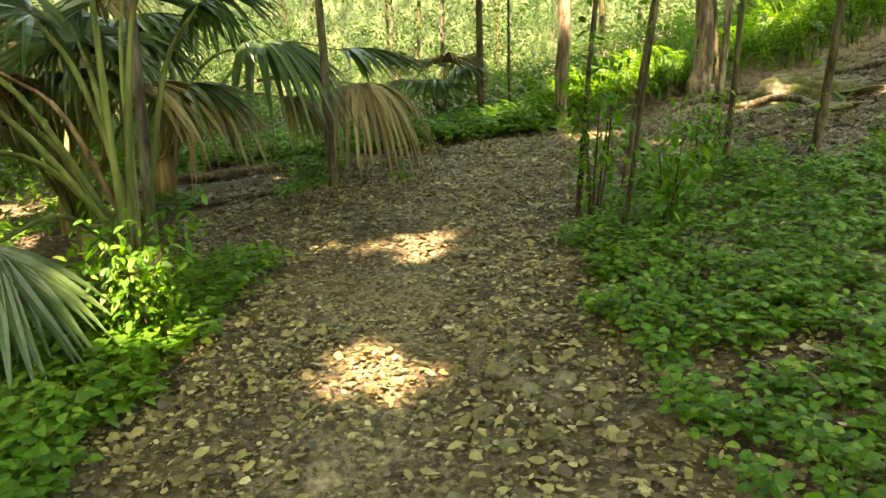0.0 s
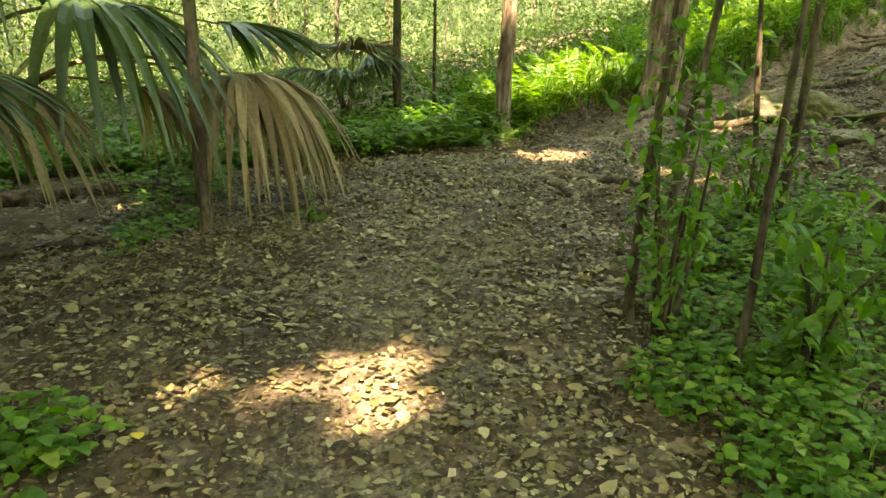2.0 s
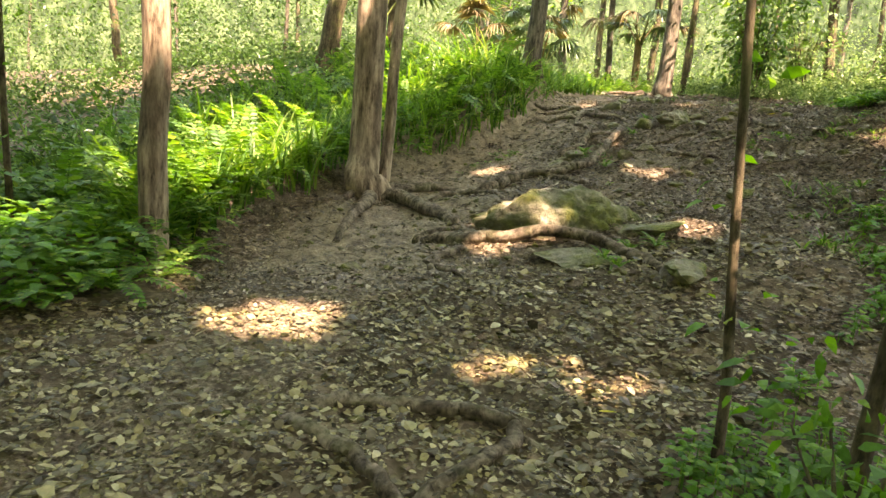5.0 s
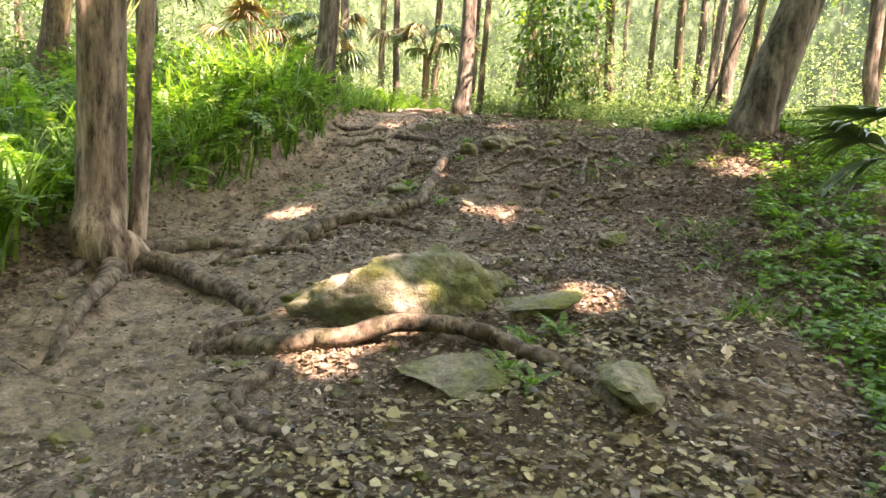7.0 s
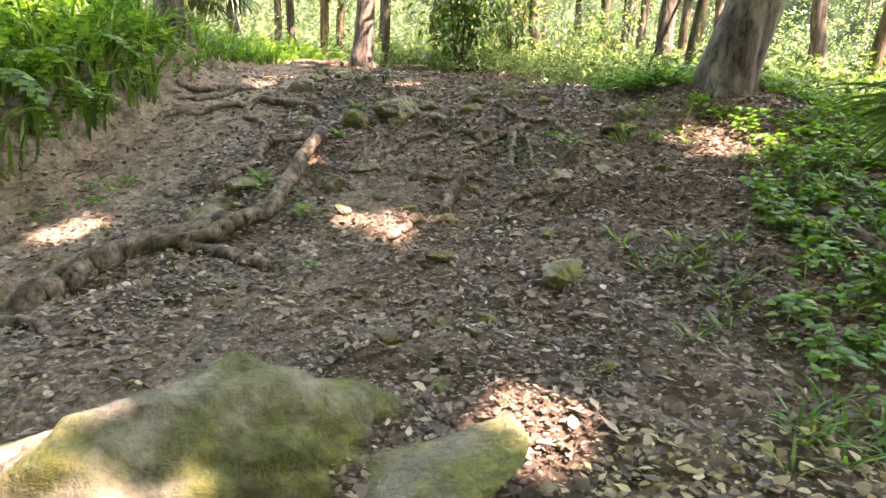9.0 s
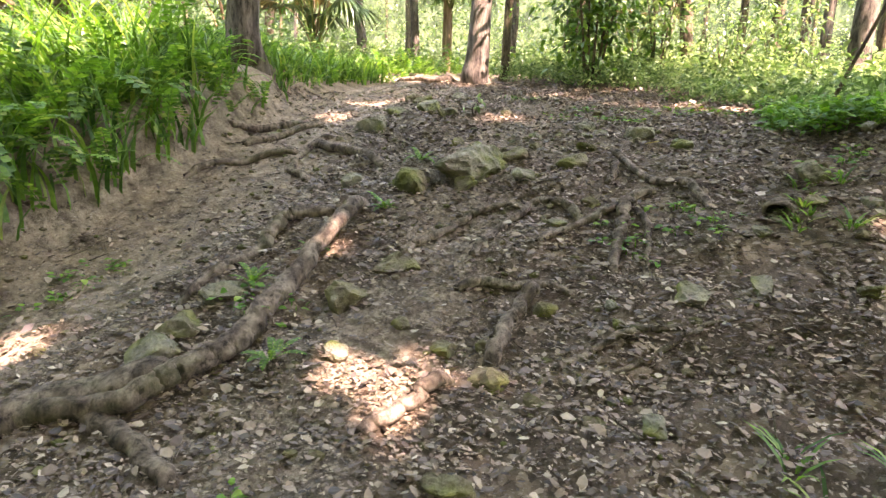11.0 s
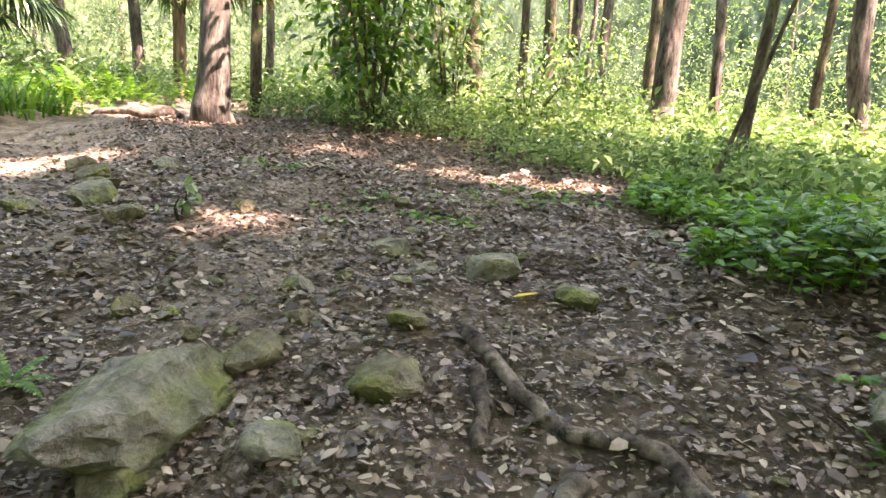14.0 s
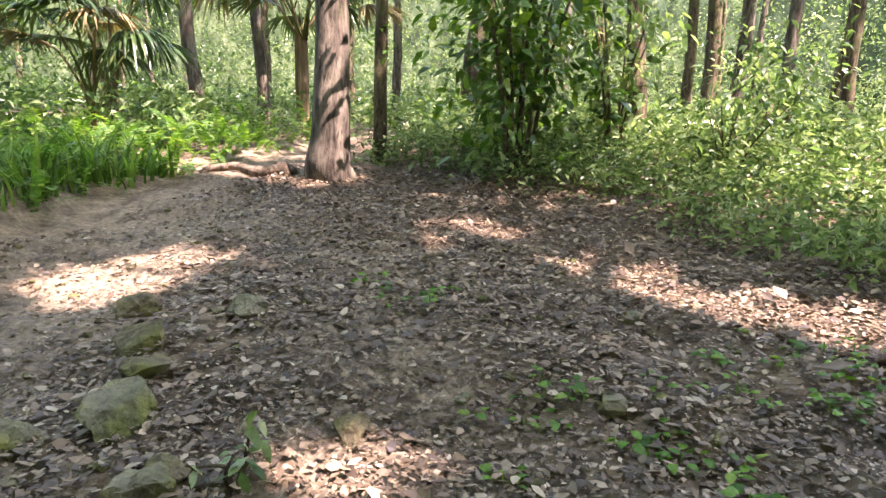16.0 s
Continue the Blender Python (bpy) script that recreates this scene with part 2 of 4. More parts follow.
def smooth_line(points, per=5):
    p = np.array(points, float)
    q = np.concatenate([[2 * p[0] - p[1]], p, [2 * p[-1] - p[-2]]])
    out = []
    for a, b, c, d in zip(q[:-3], q[1:-2], q[2:-1], q[3:]):
        for s in np.linspace(0, 1, per, endpoint=False):
            out.append(0.5 * (2 * b + (c - a) * s + (2 * a - 5 * b + 4 * c - d) * s * s + (3 * b - a - 3 * c + d) * s ** 3))
    return np.array(out + [p[-1]])


def tube_data(points, r0, r1, sides=8, rough=0.12, seed=0, per=5, flare=0.0, flat=1.0):
    """A tapered, uneven limb along a line; flare widens its start in lobes."""
    rng = np.random.default_rng(seed)
    line = smooth_line(points, per)
    tan = unit(np.gradient(line, axis=0))
    ref = np.array([0, 0, 1.0]) if abs(tan[0][2]) < 0.8 else np.array([1.0, 0, 0])
    side = unit(np.cross(tan, ref))
    nor = np.cross(side, tan)
    n = len(line)
    s = np.linspace(0, 1, n)
    dist = np.concatenate([[0], np.cumsum(np.linalg.norm(np.diff(line, axis=0), axis=1))])
    lobes = rng.uniform(0.2, 1.0, sides)
    lump = np.zeros((n, sides))
    for sc, am in ((3.0, 1.0), (9.0, 0.6), (24.0, 0.3)):
        lump += am * value_noise(dist[:, None] / max(r0, 0.02) * 0.028 * sc + seed, np.cos(np.arange(sides) * 2 * np.pi / sides)[None] * sc * 0.6 + np.sin(np.arange(sides) * 2 * np.pi / sides)[None] * sc * 0.45 + 5)
    rad = (r0 + (r1 - r0) * s)[:, None] * (1 + 2.2 * rough * lump)
    rad = rad * (1 + flare * np.exp(-dist / (1.6 * r0))[:, None] * lobes)
    a = np.linspace(0, 2 * np.pi, sides, endpoint=False)
    v = line[:, None] + rad[..., None] * (np.cos(a)[None, :, None] * side[:, None] + flat * np.sin(a)[None, :, None] * nor[:, None])
    i, j = np.meshgrid(np.arange(n - 1), np.arange(sides), indexing="ij")
    k = (j + 1) % sides
    q = np.stack([i * sides + j, i * sides + k, (i + 1) * sides + k, (i + 1) * sides + j], -1).reshape(-1, 4)
    f = np.concatenate([q[:, [0, 1, 2]], q[:, [0, 2, 3]]])
    v = np.concatenate([v.reshape(-1, 3), line[:1], line[-1:]])
    m = n * sides
    r = np.arange(sides)
    caps = np.concatenate([np.stack([np.full(sides, m), (r + 1) % sides, r], 1), np.stack([np.full(sides, m + 1), m - sides + r, m - sides + (r + 1) % sides], 1)])
    return v, np.concatenate([f, caps])


# ---- ground ----
def ground_sheet():
    def axis(a, b, fine):
        far = np.array([0.3, 0.7, 1.4, 2.5, 4, 7, 12, 20, 35, 60, 110, 220, 450])
        return np.concatenate([a - far[::-1], np.arange(a, b, fine), b + far])
    xs, ys = axis(-4.0, 17.0, 0.075), axis(-0.5, 16.0, 0.075)
    X, Y = np.meshgrid(xs, ys, indexing="ij")
    Z = ground_z(X, Y)
    nx, ny = X.shape
    i, j = np.meshgrid(np.arange(nx - 1), np.arange(ny - 1), indexing="ij")
    q = np.stack([i * ny + j, (i + 1) * ny + j, (i + 1) * ny + j + 1, i * ny + j + 1], -1).reshape(-1, 4)
    me = raw_mesh("ground", np.stack([X, Y, Z], -1).reshape(-1, 3), q, SOIL, True)
    bare = 0.75 * np.exp(-(far_from(GULLY, X, Y) / 0.8) ** 4) + 0.3 * np.exp(-(far_from(TRAIL, X, Y) / 0.5) ** 2)
    bare = np.clip(bare + 0.5 * step(-0.2, 0.0, over_bank(X, Y)) * step(0.5, 0.2, over_bank(X, Y)) * (X > 5), 0, 1)
    me.attributes.new("bare", "FLOAT", "POINT").data.foreach_set("value", bare.ravel().astype(np.float32))
    tagged(new("ground", me), label="sloping forest floor of brown soil and worn mud", category="ground", kind="structure")


ground_sheet()

# ---- overhead leaves, with the gaps that let the sun through ----
GAPS = np.array([
    (-0.35, 2.85, 0.2), (-0.1, 2.75, 0.16), (0.02, 4.75, 0.3), (-0.68, 4.9, 0.14), (2.45, 10.0, 0.18), (2.3, 9.1, 0.2), (2.62, 8.75, 0.3),
    (3.0, 7.6, 0.17), (3.35, 7.15, 0.22), (5.15, 9.4, 0.2), (4.5, 8.95, 0.16), (4.9, 8.75, 0.2), (7.55, 9.2, 0.26), (5.95, 7.95, 0.2),
    (9.5, 7.1, 0.4), (7.1, 11.1, 0.2), (12.25, 12.5, 0.55), (13.2, 9.95, 0.45), (12.8, 9.45, 0.35), (13.7, 11.05, 0.35), (11.1, 10.4, 0.26),
    (14.9, 12.9, 0.35), (3.5, 12.2, 1.0), (4.6, 12.9, 0.9), (2.9, 11.4, 0.5), (1.6, 11.2, 0.4), (7.5, 13.6, 0.6), (9.0, 14.2, 0.8), (10.9, 12.2, 0.2), (-1.5, 8.3, 0.3), (-1.4, 3.4, 0.3), (8.4, 10.1, 0.1), (6.2, 13.2, 0.5), (12.9, 8.8, 0.35)])
LIGHT = np.array(SUN)


def shaded(p):
    """True for the points that do not stand in a gap's beam."""
    keep = np.ones(len(p), bool)
    for x, y, r in GAPS:
        k = (p[:, 2] - gz(x, y)) / LIGHT[2]
        keep &= np.hypot(p[:, 0] - x - LIGHT[0] * k, p[:, 1] - y - LIGHT[1] * k) > r + 0.17
    return keep


def near_path(x, y):
    return far_from(TRAIL, x, y)


def random_leaves(p, length, rng, wide=0.5, flat=0.6, simple=False):
    n = len(p)
    along = rng.normal(size=(n, 3)) * (1, 1, flat)
    up = np.array([0, 0, 1.0]) + rng.normal(size=(n, 3)) * 0.45
    ln = length * rng.uniform(0.6, 1.3, n)
    return leaf_data(p, along, up, ln, ln * wide, simple=simple)


def canopy():
    rng = np.random.default_rng(11)
    n = 330000
    x, y = rng.uniform(-15, 16, n), rng.uniform(-18, 13, n)
    z = ground_z(x, y) + rng.uniform(11, 17, n)
    p = np.stack([x, y, z], 1)
    k = (z - 1.5) / LIGHT[2]
    gx, gy = x - LIGHT[0] * k, y - LIGHT[1] * k
    reach = near_path(gx, gy)
    wide = (gx < 5 + 2 * value_noise(x * 0.7, y * 0.7)) & (gy > 8) & (value_noise(x * 0.7, y * 0.7) > -0.3)
    woods = (gy > 12.5) & (gx < 9.5) & (value_noise(gx * 0.8 + 3, gy * 0.8) + 0.6 * value_noise(gx * 2.1, gy * 2.1) > -0.12)
    keep = shaded(p) & (wide | woods | (reach < 4.0 + 2.5 * value_noise(x * 0.5, y * 0.5))) & (gx < 14.6 + 0.6 * value_noise(x, y)) & ~((gx > 11.6) & (gy < 8.4) & (value_noise(x * 0.8, y * 0.8) > -0.1))
    stuff("tree_canopy", random_leaves(p[keep], 0.36, rng, 0.65, simple=True), CANOPY, "dense green leaf canopy high above the forest path", "canopy")

    n = 36000
    x, y = rng.uniform(-34, 46, n), rng.uniform(-34, 40, n)
    z = ground_z(x, y) + rng.uniform(11, 18, n)
    p = np.stack([x, y, z], 1)
    k = (z - 1.5) / LIGHT[2]
    gx, gy = x - LIGHT[0] * k, y - LIGHT[1] * k
    open_sky = np.where(gx > 14.0, 0.2, np.where(gy > 12.5, -0.22, -0.05))
    keep = shaded(p) & (near_path(gx, gy) > 3.0) & (value_noise(gx * 0.45 + 3, gy * 0.45) + 0.7 * value_noise(gx * 1.3, gy * 1.3) > open_sky) & ~((gx > 11.6) & (gx < 19) & (gy < 10.5) & (gy > 4))
    stuff("tree_canopy", random_leaves(p[keep], 0.75, rng, 0.6, simple=True), CANOPY, "broken leaf canopy above the surrounding woods", "canopy")


# ---- trees ----
def crown_data(rng, centre, spread, height, count, size):
    p = np.zeros((0, 3))
    for _ in range(9):
        c = centre + rng.normal(size=3) * (spread * 0.5, spread * 0.5, height * 0.4)
        p = np.concatenate([p, c + rng.normal(size=(count // 9, 3)) * (spread * 0.26, spread * 0.26, height * 0.18)])
    return p


def tree(name, x, y, radius, tall, lean=(0.0, 0.0), material=None, flare=0.9, crown=500, label="", category="tree", leaf=0.35, twigs=0, sides=14, bend=0.15, root_reach=0.0):
    material = material or BARK
    seed = int(abs(x * 131 + y * 977) * 10) % 100000
    rng = np.random.default_rng(seed)
    z = gz(x, y)
    t = empty_at(name, x, y, z)
    hs = np.concatenate([[-0.25, 0.0, 0.15, 0.4, 0.8], np.arange(1.4, tall, 0.9)])
    wob = np.cumsum(rng.normal(size=(len(hs), 2)) * bend * radius * 1.6, axis=0)
    wob[:2] = 0
    line = np.stack([lean[0] * hs + wob[:, 0], lean[1] * hs + wob[:, 1], hs], 1)
    part("trunk", raw_mesh("trunk", *tube_data(line, radius * 1.12, radius * 0.55, sides, 0.05, seed, 4, flare), material, True), t)
    for k in range(5 if tall > 5 else 3):
        h = tall * rng.uniform(0.55, 0.95)
        at = np.array([np.interp(h, hs, line[:, i]) for i in range(3)])
        a = rng.uniform(0, 6.28)
        d = np.array([math.cos(a), math.sin(a), 0.7]) * tall * 0.2
        pts = [at, at + d * 0.5 + rng.normal(size=3) * 0.1 * tall * 0.1, at + d]
        part("limb", raw_mesh("limb", *tube_data(pts, radius * 0.4, radius * 0.08, 6, 0.08, seed + k, 4), material, True), t)
    if crown:
        top = line[-1] + (0, 0, tall * 0.02)
        p = crown_data(rng, top, tall * 0.2, tall * 0.22, crown, leaf)
        p = p[shaded(p + (x, y, z))]
        part("crown", raw_mesh("crown", *random_leaves(p, leaf, rng), CANOPY), t)
    if twigs:
        p = np.array([[np.interp(h, hs, line[:, i]) for i in range(3)] for h in rng.uniform(0.25, min(tall, 2.6), twigs)])
        a = rng.uniform(0, 6.28, twigs)
        p += np.stack([np.cos(a), np.sin(a), np.zeros(twigs)], 1) * rng.uniform(0.03, 0.2, (twigs, 1))
        part("foliage", raw_mesh("foliage", *random_leaves(p, 0.085, rng, 0.5), HERB), t)
    return tagged(t, label=label or "grey-brown forest tree with rough bark", category=category)


tree("tree", 2.37, 10.35, 0.105, 11, (0.02, 0.02), BARK_PALE, 0.7, label="slender tree with pale peeling bark behind ferns")
tree_b = tree("tree", 5.15, 11.25, 0.17, 12, (0.05, 0.02), BARK_PALE, 0.9, label="brown tree with shaggy bark and exposed roots")
tree("tree", 10.85, 13.5, 0.165, 12, (-0.02, 0.03), BARK, 0.5, label="dark brown tree among grass on the bank")
tree("tree", 14.98, 12.82, 0.165, 13, (-0.01, 0.01), BARK, 1.9, label="straight brown tree with flared buttress roots on the crest")
tree("tree", 15.95, 12.85, 0.075, 9, (0.05, 0.0), BARK_THIN, 0.4, label="thin trunk with shreds of climbing leaves", twigs=60)
tree("leaning_oak", 10.62, 7.05, 0.25, 12, (0.13, -0.25), BARK_OAK, 0.3, crown=900, label="thick leaning oak with deeply furrowed grey bark", bend=0.03)
tree("tree", 17.1, 7.7, 0.16, 13, (0.03, -0.06), BARK, 0.4, label="tall straight grey trunk beyond the crest")
tree("tree", 14.3, 7.3, 0.055, 9, (0.03, -0.09), BARK_THIN, 0.3, label="slim brown trunk in low greenery")
tree("sapling", 12.65, 7.9, 0.02, 4.2, (0.18, -0.34), BARK_THIN, 0.2, 60, label="thin dark sapling leaning over the path", leaf=0.15, sides=8)
tree("tree", 5.42, 11.4, 0.07, 9, (0.09, 0.0), BARK_PALE, 0.5, label="slim second stem with shaggy bark beside the brown tree")
tree("sapling", -0.9, 7.1, 0.05, 6, (-0.03, 0.02), BARK_THIN, 0.4, 80, label="thin dark upright sapling beside the palm", sides=8)
tree("sapling", -1.75, 4.1, 0.04, 6, (0.02, 0.02), BARK, 0.3, 80, label="dark brown stem rising through the palm clump", sides=8)
tree("sapling", 1.3, 4.95, 0.027, 5, (0.06, -0.03), BARK_THIN, 0.4, 120, label="thin mossy sapling with small leaves", twigs=70, leaf=0.2, sides=8)
tree("sapling", 1.88, 5.65, 0.027, 6, (0.12, -0.02), BARK_THIN, 0.4, 120, label="slim mossy sapling with small leaves", twigs=60, leaf=0.2, sides=8)
tree("sapling", 2.95, 5.95, 0.035, 5, (0.03, -0.03), BARK_THIN, 0.4, 80, label="slim sapling in the green undergrowth", twigs=25, leaf=0.2, sides=8)
tree("sapling", 3.1, 6.45, 0.024, 4.6, (-0.07, 0.06), BARK_THIN, 0.3, 80, label="thin mossy pole of a young tree", twigs=25, leaf=0.2, sides=8, bend=0.3)
tree("sapling", 3.75, 5.9, 0.045, 5.5, (0.06, -0.02), BARK_THIN, 0.5, 80, label="slim sapling in the green undergrowth", twigs=30, leaf=0.2, sides=8)
tree("sapling", 1.45, 4.35, 0.02, 3.4, (0.16, 0.14), BARK_THIN, 0.2, 40, label="thin pale leaning stem", twigs=14, leaf=0.15, sides=8, bend=0.1)
tree("sapling", 1.35, 12.2, 0.07, 8, (0.01, 0.0), BARK_THIN, 0.3, 120, label="dark slim trunk in the undergrowth", sides=8)
tree("sapling", 1.75, 11.6, 0.03, 5, (0.01, 0.02), BARK_THIN, 0.3, 60, label="thin stem in the undergrowth", twigs=40, sides=8)
for i, (x, y, r) in enumerate([(25.5, 9.46, 0.22), (22.5, 8.35, 0.15), (27.3, 6.7, 0.2), (19.2, 6.6, 0.12), (21.7, 4.3, 0.13), (18.6, 4.7, 0.2), (20.3, 3.4, 0.2), (20.6, 19.6, 0.2),
                               (25.2, 18.5, 0.2), (22.2, 15.7, 0.13), (21.6, 9.9, 0.12), (25.6, 8.9, 0.2), (23.4, 7.2, 0.17), (19.7, 17.1, 0.14), (18.5, 10.4, 0.16)]):
    tree("tree", x, y, r * 0.75, 12 + i % 3, (RNG.normal() * 0.04, RNG.normal() * 0.04), BARK if i % 2 else BARK_THIN, 0.4, crown=260, label="straight forest trunk among sunlit undergrowth", leaf=0.5, sides=10)


def far_forest():
    """Copies of four trees stand through the woods all round."""
    kinds = []
    for k in range(5):
        kinds.append(tree("tree", -8.5 - 2.3 * k, 14 + 2.5 * k, (0.1, 0.16, 0.22, 0.08, 0.13)[k], 11 + k, (0.02 * k - 0.03, 0.02), BARK if k % 2 else BARK_THIN, 0.4, crown=320,
                          label="forest tree with a dark trunk in the distance", leaf=0.6, sides=9))
    rng = np.random.default_rng(5)
    done = []
    while len(done) < 90:
        x, y = rng.uniform(-40, 58), rng.uniform(-30, 56)
        d = float(near_path(np.array(x), np.array(y)))
        beyond = x > 17 or y > 15.5 or x < -5 or y < 1
        shade = float(near_path(np.array(x - LIGHT[0] / LIGHT[2] * 12), np.array(y - LIGHT[1] / LIGHT[2] * 12)))
        if d < 5.5 or shade < 5 or not beyond or any(math.hypot(x - a, y - b) < 1.3 for a, b in done):
            continue
        done.append((x, y))
        copy_thing(kinds[len(done) % 5], pose(x, y, gz(x, y) - 0.05, rng.normal() * 2, rng.normal() * 2, rng.uniform(0, 360)))


far_forest()


# ---- understorey ----
def clumps(name, spots, per, spread, high, size, material, label, category, seed, wide=0.45):
    rng = np.random.default_rng(seed)
    x, y = spots
    cx = np.repeat(x, per) + rng.normal(size=len(x) * per) * spread
    cy = np.repeat(y, per) + rng.normal(size=len(x) * per) * spread
    h = np.repeat(rng.uniform(0.35, 1.0, len(x)), per) * high
    p = np.stack([cx, cy, ground_z(cx, cy) + 0.04 + h * rng.uniform(0, 1, len(cx)) ** 0.8], 1)
    stuff(name, random_leaves(p, size, rng, wide, simple=True), material, label, category)


def scatter(n, x0, x1, y0, y1, seed, test):
    rng = np.random.default_rng(seed)
    x, y = rng.uniform(x0, x1, n), rng.uniform(y0, y1, n)
    k = test(x, y)
    return x[k], y[k]


def behind_crest(x, y):
    return (x > 14.2 + 0.4 * np.abs(y - 10.5)) & (near_path(x, y) > 1.6)


# Beyond the crest the paled leaf colour stands in for sun and haze.
clumps("undergrowth", scatter(3000, 13, 34, -8, 26, 21, lambda x, y: (x > 15.4 + 1.1 * value_noise(x, y)) & (near_path(x, y) > 1.8)), 24, 0.4, 0.7, 0.13, UNDER_HAZE, "pale green undergrowth beyond the crest, sun and haze in its colour", "undergrowth", 1)
clumps("undergrowth", scatter(1500, 12.5, 18, 6.5, 13, 26, lambda x, y: (x > np.interp(y, [7, 8, 9, 10, 11, 12, 12.6], [12.4, 12.9, 13.7, 14.8, 15.4, 15.6, 15.6]) + 0.5 * value_noise(x * 2, y * 2)) & (np.hypot(x - 15.0, y - 13.0) > 0.7)), 26, 0.2, 0.4, 0.075, UNDER_HAZE, "low pale green plants along the crest", "undergrowth", 6)
clumps("undergrowth", scatter(900, 10.8, 17, 0, 8.4, 22, lambda x, y: (y < 8.3 - 0.35 * np.abs(x - 13)) & (np.hypot(x - 10.6, y - 6.9) > 0.7)), 26, 0.28, 0.45, 0.09, UNDER_HAZE, "low light green undergrowth beside the path", "undergrowth", 2)
clumps("undergrowth", scatter(1500, -14, 16, 10, 26, 23, lambda x, y: (over_bank(x, y) > 1.2) & (near_path(x, y) > 2)), 26, 0.35, 0.8, 0.12, FOREST, "green leafy undergrowth behind the bank", "undergrowth", 3)
clumps("undergrowth", scatter(800, -14, -2.6, -2, 12, 24, lambda x, y: x < -3.6), 26, 0.4, 0.8, 0.12, SHRUB, "leafy undergrowth among palms", "undergrowth", 4)
clumps("undergrowth", scatter(900, 4, 16, -8, 5.5, 25, lambda x, y: y < 5.2), 26, 0.4, 0.7, 0.12, SHRUB, "leafy undergrowth on the hillside", "undergrowth", 5)


def distant_leaves():
    rng = np.random.default_rng(31)
    n = 330000
    a, r = np.where(rng.uniform(0, 1, n) < 0.85, rng.uniform(-0.7, 2.5, n), rng.uniform(2.5, 5.6, n)), 16 + 34 * rng.uniform(0, 1, n) ** 0.8
    x, y = 7 + r * np.cos(a), 8 + r * np.sin(a)
    clump = value_noise(x * 0.35 + 9, y * 0.35)
    h = rng.uniform(0, 1, n) ** 1.2 * (3.6 + 9 * np.clip(clump + 0.25, 0, 1))
    p = np.stack([x, y, ground_z(x, y) + h], 1)
    keep = (near_path(x, y) > 6) & (value_noise(x * 0.5, h * 0.9 + y * 0.5) > -0.12) & (value_noise(x * 1.9, h * 2.3 + y * 1.9) > -0.12)
    # Crest side takes the haze-paled leaf colour, the rest a deeper green.
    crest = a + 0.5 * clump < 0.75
    stuff("distant_foliage", random_leaves(p[keep & crest], 0.15, rng, 0.5, 0.9, True), UNDER_HAZE, "bright green foliage deep in the forest, haze put into its colour", "foliage")
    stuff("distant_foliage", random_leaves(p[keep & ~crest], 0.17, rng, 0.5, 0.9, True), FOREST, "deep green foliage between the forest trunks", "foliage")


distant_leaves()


def far_woods():
    """A mottled green sheet sixty metres off, its dark tones painted as woodland shade."""
    a = np.linspace(0, 2 * np.pi, 97)[:-1]
    v = np.concatenate([np.stack([7 + 60 * np.cos(a), 8 + 60 * np.sin(a), 0 * a + h], 1) for h in (-2.0, 26.0)])
    i = np.arange(96)
    f = np.stack([i, (i + 1) % 96, 96 + (i + 1) % 96, 96 + i], 1)
    m, t, p = nodes_of("far_woods")
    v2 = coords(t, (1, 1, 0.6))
    # Near-black to pale green noise paints shaded gaps and lit leaves.
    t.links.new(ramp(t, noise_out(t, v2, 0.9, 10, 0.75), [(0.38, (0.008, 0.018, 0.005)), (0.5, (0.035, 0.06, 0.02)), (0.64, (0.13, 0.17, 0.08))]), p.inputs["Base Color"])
    p.inputs["Roughness"].default_value = 1.0
    tagged(new("backdrop", raw_mesh("backdrop", v, f, m)), label="backdrop sheet of distant woods with painted shade", category="backdrop", kind="structure")


far_woods()


# ---- ground cover ----
def herbs(name, spots, seed, tall, leaf, material, label, count=9):
    rng = np.random.default_rng(seed)
    x, y = spots
    n = len(x)
    h = tall * rng.uniform(0.4, 1.2, n)
    k = np.repeat(np.arange(n), count)
    a = rng.uniform(0, 2 * np.pi, n * count)
    out = np.stack([np.cos(a), np.sin(a), np.zeros(n * count)], 1)
    r = leaf * rng.uniform(0.1, 1.1, (n * count, 1))
    top = np.stack([x[k], y[k], ground_z(x[k], y[k]) + h[k] * rng.uniform(0.35, 1.0, n * count)], 1)
    ln = leaf * rng.uniform(0.7, 1.25, n * count)
    chunk = [leaf_data(top + out * r, out + (0, 0, 0.1) + rng.normal(size=out.shape) * 0.2, np.array([0, 0, 1.0]) + rng.normal(size=out.shape) * 0.25, ln, ln * 0.72, 0.12)]
    base = np.stack([x, y, ground_z(x, y)], 1)
    up = np.stack([rng.normal(size=n) * 0.1, rng.normal(size=n) * 0.1, np.ones(n)], 1)
    chunk.append(leaf_data(base, up, np.array([1.0, 0, 0]) + 0 * up, h, 0.006, 0.1, 0.0))
    stuff(name, joined(chunk), material, label, "ground cover")


def right_of_trail(x, y):
    edge = np.interp(y, [-2, 1.8, 2.4, 3.2, 4.4, 5.6, 6.6], [1.05, 1.0, 0.95, 0.85, 1.1, 1.75, 2.9])
    return (x > edge + 0.25 * value_noise(x * 3, y * 3)) & (y < 6.9 - 0.1 * x) & (value_noise(x * 1.6, y * 1.6) + 0.5 * value_noise(x * 5, y * 5) > -0.3)


